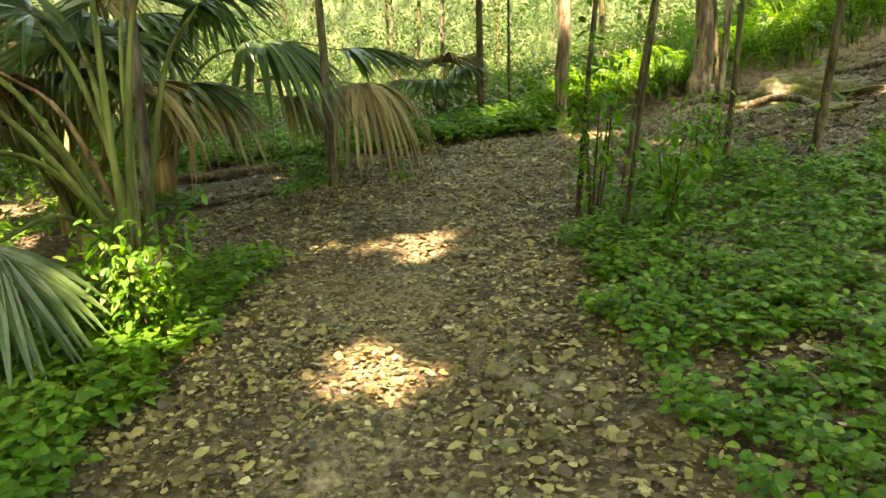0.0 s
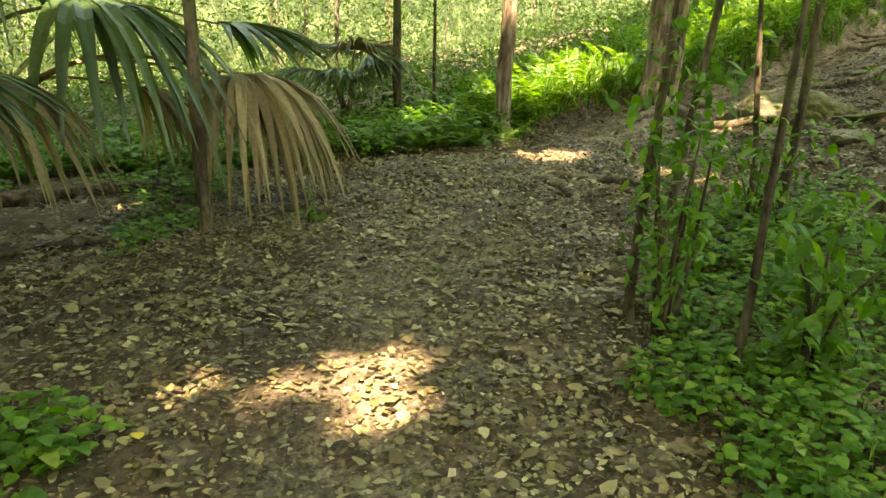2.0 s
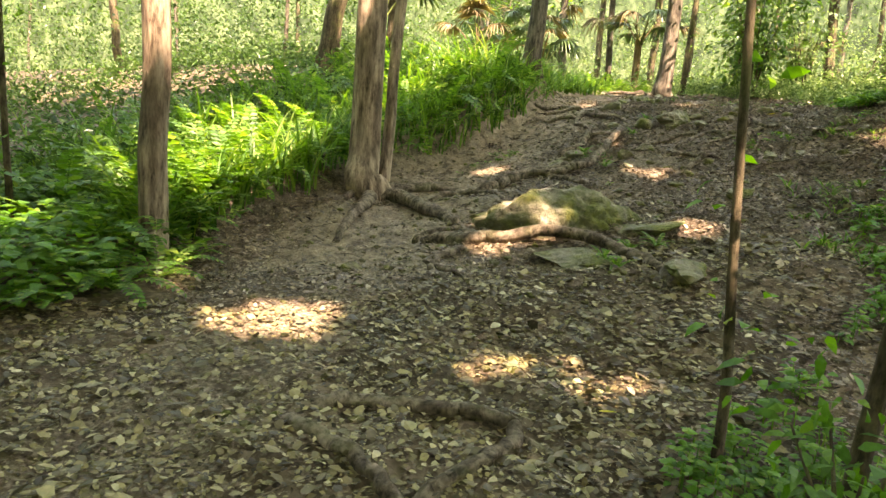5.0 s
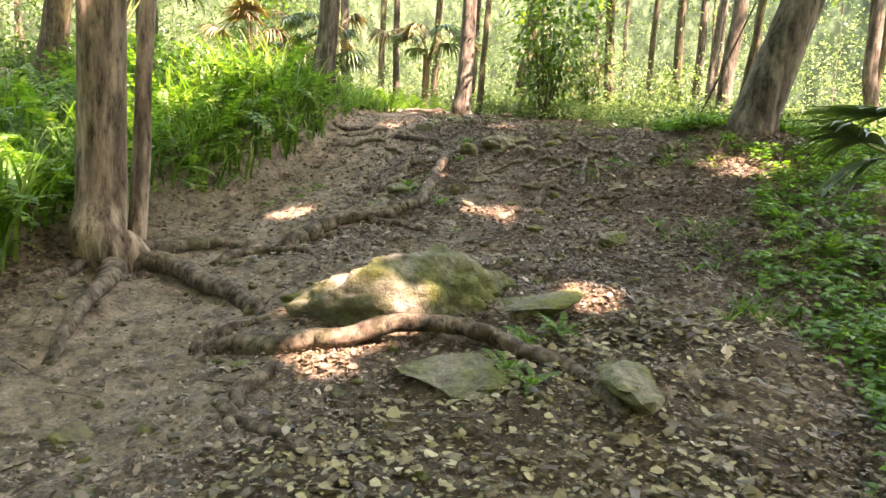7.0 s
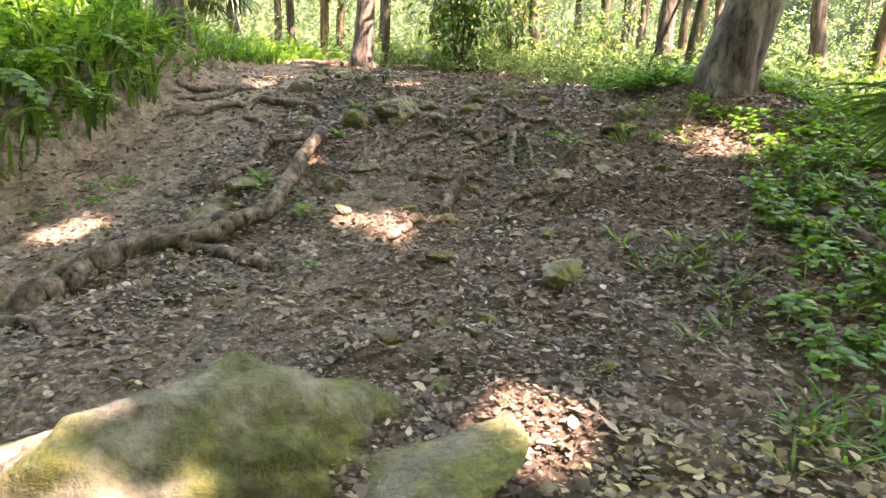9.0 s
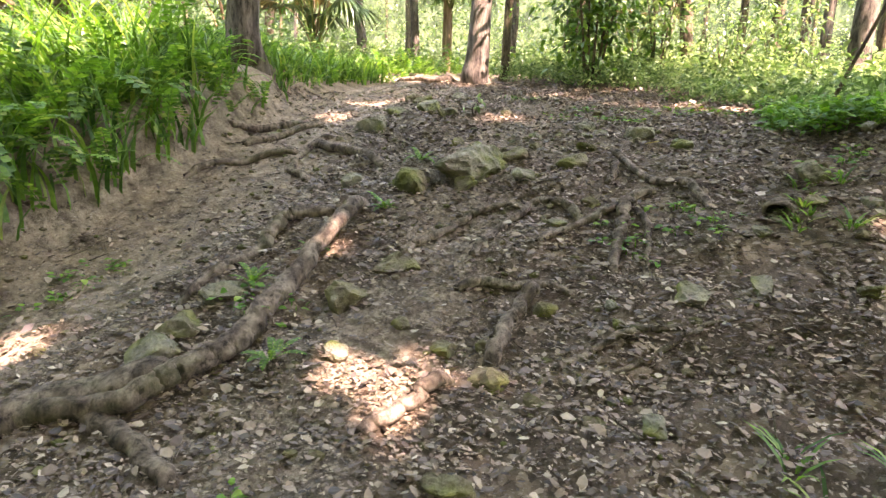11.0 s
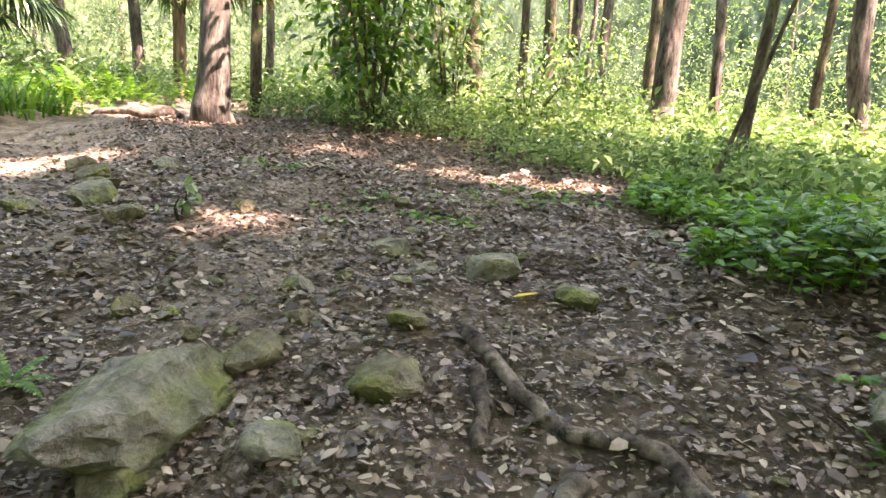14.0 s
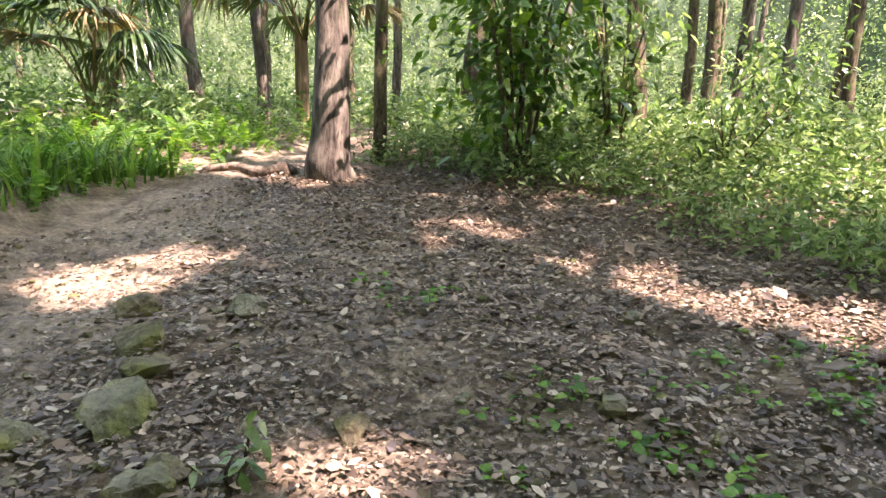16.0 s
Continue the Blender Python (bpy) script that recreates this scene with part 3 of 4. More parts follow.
herbs("ground_cover", scatter(9500, 0.6, 6.5, -1, 7.0, 41, right_of_trail), 41, 0.16, 0.05, HERB, "bright green trifoliate herbs beside the path")
herbs("ground_cover", scatter(2600, -4.5, -0.8, 0.2, 4.6, 42, lambda x, y: (x < np.interp(y, [0, 2.2, 3.5, 4.6], [-1.35, -1.3, -1.15, -1.05]) + 0.3 * value_noise(x * 3, y * 3))), 42, 0.2, 0.07, HERB, "bright green herbs by the palm")
herbs("ground_cover", scatter(1500, -4.5, -0.9, 4.4, 9.6, 47, lambda x, y: value_noise(x * 1.5, y * 1.5) > 0.1), 47, 0.12, 0.06, HERB, "sparse herbs in the shade below the palm")
herbs("ground_cover", scatter(2600, -4.5, 3.4, 9.4, 12.8, 43, lambda x, y: over_bank(x, y) > -0.05), 43, 0.3, 0.1, HERB, "leafy green herbs at the edge of the path")
herbs("ground_cover", scatter(2000, 5, 11, 3.8, 7.3, 44, lambda x, y: (y < np.interp(x, [5, 7.1, 9, 10, 11], [6.5, 6.95, 6.9, 7.2, 7.6]) + 0.4 * value_noise(x * 2, y * 2)) & (np.hypot(x - 10.6, y - 6.9) > 0.6)), 44, 0.14, 0.06, HERB, "low herbs and seedlings on the slope")
herbs("ground_cover", scatter(2600, 10.6, 15, 5.5, 9.0, 45, lambda x, y: y < 8.35 - 0.2 * np.abs(x - 12.5) + 0.5 * value_noise(x * 2, y * 2)), 45, 0.16, 0.06, HERB, "low green herbs at the edge of the clearing")
herbs("ground_cover", scatter(1100, 6.8, 12.5, 7.6, 11.6, 46, lambda x, y: value_noise(x * 1.3 + 4, y * 1.3) > 0.24), 46, 0.06, 0.045, HERB, "scattered tiny seedlings in leaf litter", 5)


def frond_data(base, heading, length, rise, droop, pinnae, width, rng, curl=0.15):
    """One fern frond: an arching stalk with paired leaflets."""
    s = np.linspace(0.08, 1, pinnae)
    out = np.array([math.cos(heading), math.sin(heading), 0])
    side = np.array([-out[1], out[0], 0])
    line = base + out * (s * length * 0.8)[:, None] + np.array([0, 0, 1]) * (rise * s - droop * s * s)[:, None] * length + side * (curl * s * s * length)[:, None]
    w = width * np.sin(np.pi * np.clip(s * 0.93 + 0.07, 0, 1)) ** 0.6
    tan = unit(np.gradient(line, axis=0))
    up = np.cross(side, tan) * -1
    chunk = []
    for sg in (-1, 1):
        d = side * sg + tan * 0.45
        chunk.append(leaf_data(line, d, up, w, length / pinnae * 0.95, 0.05, 0.1, True))
    stem_v = np.concatenate([line + side * 0.003, line - side * 0.003])
    m = len(line)
    i = np.arange(m - 1)
    chunk.append((stem_v, np.concatenate([np.stack([i, i + 1, i + m], 1), np.stack([i + 1, i + 1 + m, i + m], 1)])))
    return joined(chunk)


def fern(x, y, size, count, label):
    rng = np.random.default_rng(int(abs(x * 77 + y * 331) * 10))
    e = empty_at("fern", x, y, gz(x, y))
    for k in range(count):
        a = 6.283 * k / count + rng.normal() * 0.3
        part("frond", raw_mesh("frond", *frond_data(np.zeros(3), a, size * rng.uniform(0.7, 1.1), rng.uniform(0.7, 1.2), rng.uniform(0.5, 0.9), 15, size * 0.13, rng), FERN), e)
    tagged(e, label=label, category="fern", group="ferns")


for x, y, s in [(1.95, 9.85, 0.6), (2.25, 9.95, 0.55), (1.6, 9.8, 0.5), (2.6, 10.25, 0.45), (1.2, 9.75, 0.5), (0.75, 9.9, 0.5), (7.44, 9.67, 0.2), (5.35, 7.9, 0.22), (5.2, 8.05, 0.2), (7.6, 6.4, 0.35), (7.1, 6.2, 0.35), (8.0, 6.7, 0.3),
                (15.2, 15.6, 0.6), (15.9, 15.9, 0.6), (14.6, 15.3, 0.6), (16.6, 16.5, 0.6), (6.2, 6.35, 0.3), (0.55, 5.9, 0.1), (7.9, 10.28, 0.18), (8.3, 10.22, 0.15), (8.85, 10.12, 0.18), (9.6, 10.35, 0.2), (4.78, 8.02, 0.2), (4.68, 7.85, 0.18)]:
    fern(x, y, s, 9, "sword fern with bright green arching fronds")


def bank_ferns():
    rng = np.random.default_rng(51)
    chunk = []
    n = 0
    while n < 2700:
        x = rng.uniform(2.0, 17.5)
        y = rng.uniform(10, 19)
        d = float(over_bank(np.array(x), np.array(y)))
        if d < (0.0 if x > 4.8 else 0.12) or d > 4.5 or math.hypot(x - 10.6, y - 13.2) < 0.4 or rng.uniform() < d / 6 or math.hypot(x - 5.15, y - 11.25) < 0.45:
            continue
        n += 1
        ln = rng.uniform(0.45, 1.0) * (0.75 if d < 0.4 else 1.0) * (0.65 if x > 9.8 else 1.0)
        chunk.append(frond_data(np.array([x, y, gz(x, y) - 0.02]), rng.uniform(0, 6.28) if d > 0.5 else rng.uniform(-2.8, -0.4), ln, rng.uniform(0.8, 1.5), rng.uniform(0.5, 1.0), 14, ln * 0.12, rng, rng.normal() * 0.15))
    stuff("fern_bank", joined(chunk), FERN, "thick bank of long sword ferns", "ferns")


bank_ferns()


def grass():
    rng = np.random.default_rng(52)
    n = 21000
    x, y = rng.uniform(2.3, 14.5, n), rng.uniform(10, 17, n)
    d = over_bank(x, y)
    k = (d > 0.02 + 0.28 * value_noise(x * 2.3, y * 2.3)) & (value_noise(x * 1.1 + 8, y * 1.1) > -0.4) & (d < 3.5) & (np.hypot(x - 10.6, y - 13.2) > 0.4) & (rng.uniform(0, 1, n) > d / 5) & (np.hypot(x - 5.15, y - 11.25) > 0.4)
    x, y = x[k], y[k]
    n = len(x)
    a = rng.uniform(0, 6.283, n)
    ln = rng.uniform(0.4, 1.1, n) * np.where(x > 9.8, 0.55, 0.95) * (0.85 + 0.9 * value_noise(x * 1.4, y * 1.4))
    s = np.linspace(0, 1, 6)
    out = np.stack([np.cos(a), np.sin(a), 0 * a], 1)
    side = np.stack([-np.sin(a), np.cos(a), 0 * a], 1)
    bow = rng.uniform(0.3, 0.9, n)
    line = np.stack([x, y, ground_z(x, y) - 0.02], 1)[:, None] + out[:, None] * (ln * bow)[:, None, None] * (s * s)[None, :, None] + np.array([0, 0, 1.0]) * (ln[:, None] * (s[None] - 0.45 * bow[:, None] * s[None] ** 2.5))[..., None]
    w = (0.010 + 0.010 * rng.uniform(0, 1, n))[:, None] * (1 - s[None] ** 2 * 0.95)
    v = np.stack([line + side[:, None] * w[..., None], line - side[:, None] * w[..., None]], 2).reshape(-1, 3)
    i = np.arange(5)
    f = np.concatenate([np.stack([2 * i, 2 * i + 1, 2 * i + 3], 1), np.stack([2 * i, 2 * i + 3, 2 * i + 2], 1)])
    stuff("grass", (v, (np.arange(n)[:, None, None] * 12 + f).reshape(-1, 3)), FERN, "long arching grass on the bank", "grass")


grass()


def tufts():
    rng = np.random.default_rng(53)
    chunk = []
    for cx, cy in zip(*scatter(420, 6.0, 13.0, 6.0, 8.6, 54, lambda x, y: (y < 7.9 + 0.5 * value_noise(x * 1.7, y * 1.7)) & (value_noise(x * 2.2, y * 2.2) > 0.0))):
        n = 9
        a = rng.uniform(0, 6.283, n)
        out = np.stack([np.cos(a), np.sin(a), rng.uniform(0.6, 1.6, n)], 1)
        base = np.stack([cx + 0.02 * np.cos(a), cy + 0.02 * np.sin(a), np.full(n, gz(cx, cy))], 1)
        chunk.append(leaf_data(base, out, np.array([0, 0, 1.0]) + 0 * out, rng.uniform(0.08, 0.2, n), 0.014, 0.1, 0.35))
    stuff("grass", joined(chunk), FERN, "small grass tufts in leaf litter on the slope", "grass")


tufts()

# ---- palms ----
def fan_data(hub, facing, span, length, count, droop, rng, width=0.035, lift=0.0):
    """A fan leaf: folded leaflets that spread from the hub and hang down at their tips."""
    f = unit(np.array(facing, float))
    up = np.array([0, 0, 1.0])
    side = unit(np.cross(f, up))
    top = np.cross(side, f)
    s = np.linspace(0, 1, 7)
    vs, fs = [], []
    for k in range(count):
        a = span * (k / (count - 1) - 0.5) + rng.normal() * 0.06
        d = f * math.cos(a) + side * math.sin(a) + top * lift * abs(math.sin(a))
        ln = length * (0.72 + 0.28 * math.cos(a * 0.7)) * rng.uniform(0.78, 1.1)
        dr = droop * rng.uniform(0.75, 1.2)
        line = hub + d * (ln * (s - 0.25 * dr * s ** 2.5))[:, None] - up * (dr * ln * s ** 2.2)[:, None] + side * rng.normal() * 0.04 * (s * s)[:, None]
        across = unit(np.cross(d, top))
        w = width * np.interp(s, [0, 0.25, 0.6, 1], [0.25, 1.0, 0.7, 0.05])[:, None]
        v = np.stack([line + across * w + top * w * 0.45, line, line - across * w + top * w * 0.45], 1).reshape(-1, 3)
        i = np.arange(6) * 3
        q = np.concatenate([np.stack([i, i + 1, i + 4], 1), np.stack([i, i + 4, i + 3], 1), np.stack([i + 1, i + 2, i + 5], 1), np.stack([i + 1, i + 5, i + 4], 1)])
        vs.append(v)
        fs.append(q)
    return joined(list(zip(vs, fs)))


STALK = bark_material("palm_stalk", (0.07, 0.10, 0.03), (0.22, 0.25, 0.09), 12, 0.1, 0.1, 0.002)
STALK_DEAD = bark_material("dead_palm_stalk", (0.12, 0.08, 0.045), (0.36, 0.26, 0.15), 16, 0.1, 0.0, 0.004)


def palm(x, y, fronds, label, seed, boot=0.0, name="palm"):
    """fronds: hub place, facing, span in degrees, length, droop and whether it is dead."""
    rng = np.random.default_rng(seed)
    z = gz(x, y)
    e = empty_at(name, x, y, z)
    base = np.array((x, y, z))
    if boot:
        part("trunk", raw_mesh("trunk", *tube_data([(0, 0, -0.1), (0.02, 0, boot * 0.5), (0.03, 0.02, boot)], 0.11, 0.1, 12, 0.14, seed), STALK_DEAD, True), e)
    for hub, facing, span, length, droop, dead in fronds:
        h = np.array(hub, float) - base
        start = np.array((rng.normal() * 0.05, rng.normal() * 0.05, boot * 0.9))
        mid = (start + h) / 2 + np.array((0, 0, 0.18 * np.linalg.norm(h)))
        st = part("stalk", raw_mesh("stalk", *tube_data([start, mid, h], 0.022, 0.011, 6, 0.04, seed), STALK_DEAD if dead else STALK, True), e, "dry brown stalk" if dead else "green leaf stalk")
        part("fan_leaf", raw_mesh("fan_leaf", *fan_data(h, facing, radians(span), length, 38 if length > 0.6 else 24, droop, rng, 0.036 * length + 0.004), PALM_DEAD if dead else PALM), e, "dry brown drooping fan leaf" if dead else "green fan leaf")
    return tagged(e, label=label, category="palm")


palm(-1.75, 4.0, [((-1.45, 4.0, 2.3), (0.2, 0.2, 0.9), 200, 0.9, 0.25, False), ((-2.1, 3.9, 2.0), (-0.5, -0.1, 0.8), 200, 0.9, 0.4, False), ((-1.9, 4.7, 2.2), (0.0, 0.6, 0.7), 200, 0.9, 0.4, False),
                  ((-2.4, 3.4, 1.3), (-0.6, -0.4, 0.3), 180, 0.8, 0.5, False), ((-2.05, 3.1, 0.85), (0.2, -0.5, -0.5), 120, 0.7, 0.3, False), ((-2.5, 4.2, 1.7), (-0.7, 0.1, 0.4), 200, 0.8, 0.5, True),
                  ((-1.35, 4.5, 2.1), (0.7, 0.5, 0.5), 180, 0.8, 0.5, False), ((-2.2, 4.6, 1.9), (-0.3, 0.3, 0.6), 200, 0.9, 0.5, False), ((-2.7, 3.7, 1.9), (-0.5, -0.3, 0.5), 200, 0.9, 0.5, False), ((-2.0, 4.9, 1.6), (0.4, 0.5, 0.2), 180, 0.9, 0.7, True), ((-1.6, 3.6, 2.3), (0.1, -0.2, 0.9), 200, 0.9, 0.3, False), ((-2.9, 4.6, 1.4), (-0.7, 0.3, 0.1), 190, 0.9, 0.6, False), ((-2.5, 3.0, 1.7), (-0.2, -0.6, 0.4), 190, 0.8, 0.5, False)], "clump of saw palms with upright green stalks", 61, 0.35)
palm(-2.9, 7.6, [((-1.7, 7.6, 2.1), (0.9, -0.15, 0.05), 170, 1.5, 0.75, False), ((-0.62, 7.7, 1.62), (0.95, -0.05, 0.05), 190, 1.2, 0.95, True), ((-0.75, 7.75, 1.6), (0.8, -0.5, 0.0), 150, 1.1, 0.95, True), ((-1.0, 10.1, 2.15), (0.95, 0.1, 0.05), 150, 1.55, 0.35, False),
                 ((-2.3, 7.6, 2.3), (0.7, -0.3, 0.4), 170, 1.1, 0.7, False), ((-2.2, 7.0, 1.6), (0.6, -0.6, -0.1), 150, 1.0, 0.8, True), ((-3.5, 8.2, 2.3), (-0.5, 0.4, 0.5), 190, 1.1, 0.5, False),
                 ((-2.6, 6.6, 2.0), (0.2, -0.9, 0.2), 180, 1.0, 0.7, False), ((-1.6, 8.6, 1.5), (0.8, 0.4, 0.0), 150, 1.0, 0.9, True)], "cabbage palm with green and dead hanging fans", 62, 0.5)
palm(7.9, 5.6, [((6.45, 6.3, 2.6), (-0.3, 0.95, 0.08), 180, 0.62, 0.1, False), ((6.7, 6.25, 2.35), (-0.2, 0.95, 0.0), 80, 0.5, 0.6, False), ((7.5, 6.3, 2.5), (-0.3, 0.6, 0.5), 180, 0.7, 0.4, False), ((8.4, 5.6, 2.6), (0.5, 0.0, 0.6), 200, 0.7, 0.4, False),
                ((7.6, 5.0, 2.4), (-0.3, -0.6, 0.4), 180, 0.7, 0.5, False)], "young palm with green fans on the slope", 63, 0.1)


def palm_ring(x, y, high, n, length, seed, boot, label, dead=0.2):
    rng = np.random.default_rng(seed)
    z = gz(x, y)
    rows = []
    for k in range(n):
        a = 6.283 * k / n + rng.normal() * 0.2
        r = rng.uniform(0.4, 0.9) * high * 0.5
        el = rng.uniform(0.1, 0.9)
        rows.append(((x + r * math.cos(a), y + r * math.sin(a), z + high * (0.55 + 0.45 * el)), (math.cos(a), math.sin(a), el * 0.8), 190, length, rng.uniform(0.3, 0.7), rng.uniform() < dead))
    palm(x, y, rows, label, seed, boot)


for i, (x, y, high, n, boot) in enumerate([(16.2, 17.4, 2.1, 9, 0.3), (17.6, 18.6, 2.6, 9, 0.5), (15.2, 18.9, 2.2, 8, 0.3), (18.6, 15.6, 3.0, 10, 1.6), (10.5, 18.0, 2.6, 9, 0.8), (0.6, 12.6, 1.3, 9, 0.1), (-5.6, 10.5, 2.8, 9, 0.5), (-4.6, 5.0, 2.4, 9, 0.4),
                                         (19.5, 1.5, 2.0, 8, 0.3), (-5.2, 2.0, 2.4, 8, 0.4), (24.0, 12.8, 2.4, 8, 0.5)]):
    palm_ring(x, y, high, n, 0.85, 70 + i, boot, "saw palm with radiating green fans")


palm_ring(-2.7, 5.3, 2.0, 11, 0.85, 95, 0.3, "dense saw palm with green and dry fans", 0.4)
palm_ring(-3.4, 6.4, 2.4, 10, 0.95, 96, 0.4, "dense saw palm with green and dry fans", 0.3)


# ---- shrubs ----
def shrub(x, y, tall, spread, stems, leaves, leaf, material, label, seed, name="shrub"):
    rng = np.random.default_rng(seed)
    e = empty_at(name, x, y, gz(x, y))
    pts = []
    for k in range(stems):
        a = 6.283 * k / stems + rng.normal() * 0.4
        d = np.array([math.cos(a), math.sin(a), 0]) * spread * rng.uniform(0.3, 0.9)
        line = smooth_line([d * 0.12, d * 0.4 + (0, 0, tall * 0.45), d + rng.normal(size=3) * 0.05 + (0, 0, tall * rng.uniform(0.75, 1.05))])
        part("stem", raw_mesh("stem", *tube_data(line[::4], 0.008 + 0.006 * tall, 0.004, 6, 0.05, seed + k, 3), BARK_THIN, True), e)
        j = rng.integers(len(line) // 4, len(line), leaves // stems)
        pts.append(line[j] + rng.normal(size=(len(j), 3)) * spread * 0.22)
    p = np.concatenate(pts)
    p = p[p[:, 2] > 0.06]
    along = p * (1, 1, 0) + rng.normal(size=p.shape) * 0.5 - (0, 0, 0.25)
    ln = leaf * rng.uniform(0.6, 1.2, len(p))
    part("foliage", raw_mesh("foliage", *leaf_data(p, along, np.array([0, 0, 1.0]) + rng.normal(size=p.shape) * 0.35, ln, ln * 0.42, 0.12), material), e)
    return tagged(e, label=label, category="shrub")


shrub(15.75, 11.2, 3.2, 1.35, 8, 1900, 0.17, SHRUB, "tall broadleaf shrub with glossy drooping leaves", 81)
shrub(16.6, 10.4, 2.2, 0.8, 7, 600, 0.16, UNDER_HAZE, "leafy light green shrub at the crest", 82)
shrub(-1.45, 3.35, 0.72, 0.36, 8, 900, 0.075, HERB, "bushy bright green shrub at the foot of the palm", 83)
shrub(1.35, 4.75, 1.25, 0.32, 5, 420, 0.08, HERB, "leafy young shrub around the saplings", 84)
shrub(1.75, 4.3, 0.8, 0.3, 5, 260, 0.1, HERB, "small broadleaf seedling bush", 85)
shrub(2.7, 5.9, 0.7, 0.35, 6, 300, 0.08, HERB, "small leafy bush in the undergrowth", 86)
shrub(17.8, 8.8, 1.3, 0.8, 8, 700, 0.13, UNDER_HAZE, "pale green shrub in sunlight", 87)
shrub(18.4, 12.0, 2.4, 1.0, 8, 700, 0.16, UNDER_HAZE, "light green shrub behind the crest", 88)
shrub(16.0, 9.3, 0.9, 0.7, 8, 600, 0.09, UNDER_HAZE, "low pale green shrub at the edge of the clearing", 89)
shrub(-0.15, 7.2, 0.2, 0.1, 4, 24, 0.12, HERB, "small broadleaf seedling under the dead fan", 90, "seedling")
shrub(10.85, 10.6, 0.16, 0.14, 4, 40, 0.07, UNDER_HAZE, "pale green seedling beside mossy stones", 91, "seedling")


# ---- roots ----
def root(points, r0, r1, label="gnarled grey-brown tree root across the path", lift=0.35, parent=None, humps=()):
    """An exposed root that lies half sunk along the ground."""
    p = np.array(points, float)
    rng = np.random.default_rng(int(abs(p.sum() * 997)) % 99999)
    fine = smooth_line(np.column_stack([p, np.zeros(len(p))]), 6)[:, :2]
    s = np.linspace(0, 1, len(fine))
    fine = fine + rng.normal(size=fine.shape) * 0.008
    r = r0 + (r1 - r0) * s
    z = ground_z(fine[:, 0], fine[:, 1])
    k = np.ones(5) / 5
    z = np.convolve(np.pad(z, 2, mode="edge"), k, "valid")
    up = lift * r + 0.03 * value_noise(s * 6 + p[0][0] * 7, s * 0 + p[0][1])
    for at, high, wide in humps:
        up = up + high * np.exp(-((s - at) / wide) ** 2)
    up = up - step(0.1, 0.0, s) * r0 * 1.2 - step(0.9, 1.0, s) * r1 * 1.5
    line = np.column_stack([fine, z + up])
    o = line[0].copy()
    data = tube_data(line - o, r0, r1, 10, 0.15, int(abs(p[0][0] * 1000)), 2, 0, 0.9)
    me = raw_mesh("exposed_root", *data, ROOT, True)
    if parent:
        ob = part("root", me, parent)
        ob.location = Vector(o) - parent.matrix_world.translation
    else:
        ob = new("exposed_root", me)
        ob.location = o
        tagged(ob, label=label, category="root", group="exposed roots")
    return ob


root([(2.1, 7.85), (2.3, 7.72), (2.52, 7.4), (2.67, 7.16), (2.45, 7.06), (2.2, 7.05), (1.95, 7.1)], 0.038, 0.038, lift=0.9)
root([(1.92, 7.85), (1.97, 7.6), (1.98, 7.4), (1.98, 7.1)], 0.03, 0.032, lift=0.9)
root([(2.64, 7.15), (2.68, 6.95), (2.62, 6.65)], 0.024, 0.016)
root([(5.2, 11.1), (5.3, 10.75), (5.15, 10.35), (5.0, 9.85), (4.9, 9.65)], 0.11, 0.045, parent=tree_b, lift=0.7)
root([(5.1, 11.2), (4.75, 10.85), (4.4, 10.6), (3.95, 10.25)], 0.085, 0.035, parent=tree_b, lift=0.6)
root([(5.2, 11.25), (5.7, 11.2), (6.05, 11.0), (5.95, 10.6)], 0.09, 0.04, parent=tree_b, lift=0.6)
root([(5.0, 11.3), (4.7, 11.2), (4.3, 11.1)], 0.06, 0.03, parent=tree_b)
root([(5.15, 10.9), (5.05, 10.95), (4.75, 10.85), (4.5, 10.6)], 0.04, 0.02)
root([(5.6, 10.75), (5.98, 10.6), (5.95, 10.3), (5.9, 9.95)], 0.05, 0.03, lift=0.5)
root([(3.97, 9.1), (3.85, 8.85), (3.8, 8.5), (3.75, 8.4)], 0.035, 0.025, lift=0.5)
root([(4.42, 9.6), (4.5, 9.4), (4.52, 9.2), (4.66, 9.0), (4.8, 8.78), (4.98, 8.5), (5.04, 8.28), (5.02, 7.98), (4.92, 7.7), (4.78, 7.52), (4.6, 7.36)], 0.066, 0.04, "thick pale root arching in front of the boulder", 0.6, humps=((0.5, 0.08, 0.16),))
root([(4.4, 9.7), (4.62, 9.66), (4.85, 9.52)], 0.035, 0.03, lift=0.5)
root([(4.4, 9.1), (4.22, 9.06), (4.05, 9.05), (3.9, 8.95), (3.75, 8.8)], 0.035, 0.03, lift=0.6)
root([(5.2, 7.74), (5.35, 7.72), (5.5, 7.67), (5.6, 7.52)], 0.022, 0.015, lift=0.8)
root([(6.1, 10.5), (6.4, 10.42), (6.76, 10.36), (7.0, 10.12), (7.2, 9.95)], 0.075, 0.085, lift=0.6)
root([(6.9, 10.15), (6.88, 9.85), (6.8, 9.5)], 0.05, 0.04)
root([(6.6, 10.5), (6.8, 10.28), (6.95, 10.05), (7.1, 9.95), (7.3, 9.9), (7.5, 9.9), (7.85, 10.0), (8.2, 10.1), (8.55, 10.18), (8.85, 10.32)], 0.064, 0.052, "long thick grey root lying up the slope", 0.9, humps=((0.85, 0.06, 0.15),))
root([(8.75, 10.32), (8.55, 10.55), (8.35, 10.58), (8.15, 10.5), (7.85, 10.52), (7.6, 10.5)], 0.05, 0.03, lift=0.9)
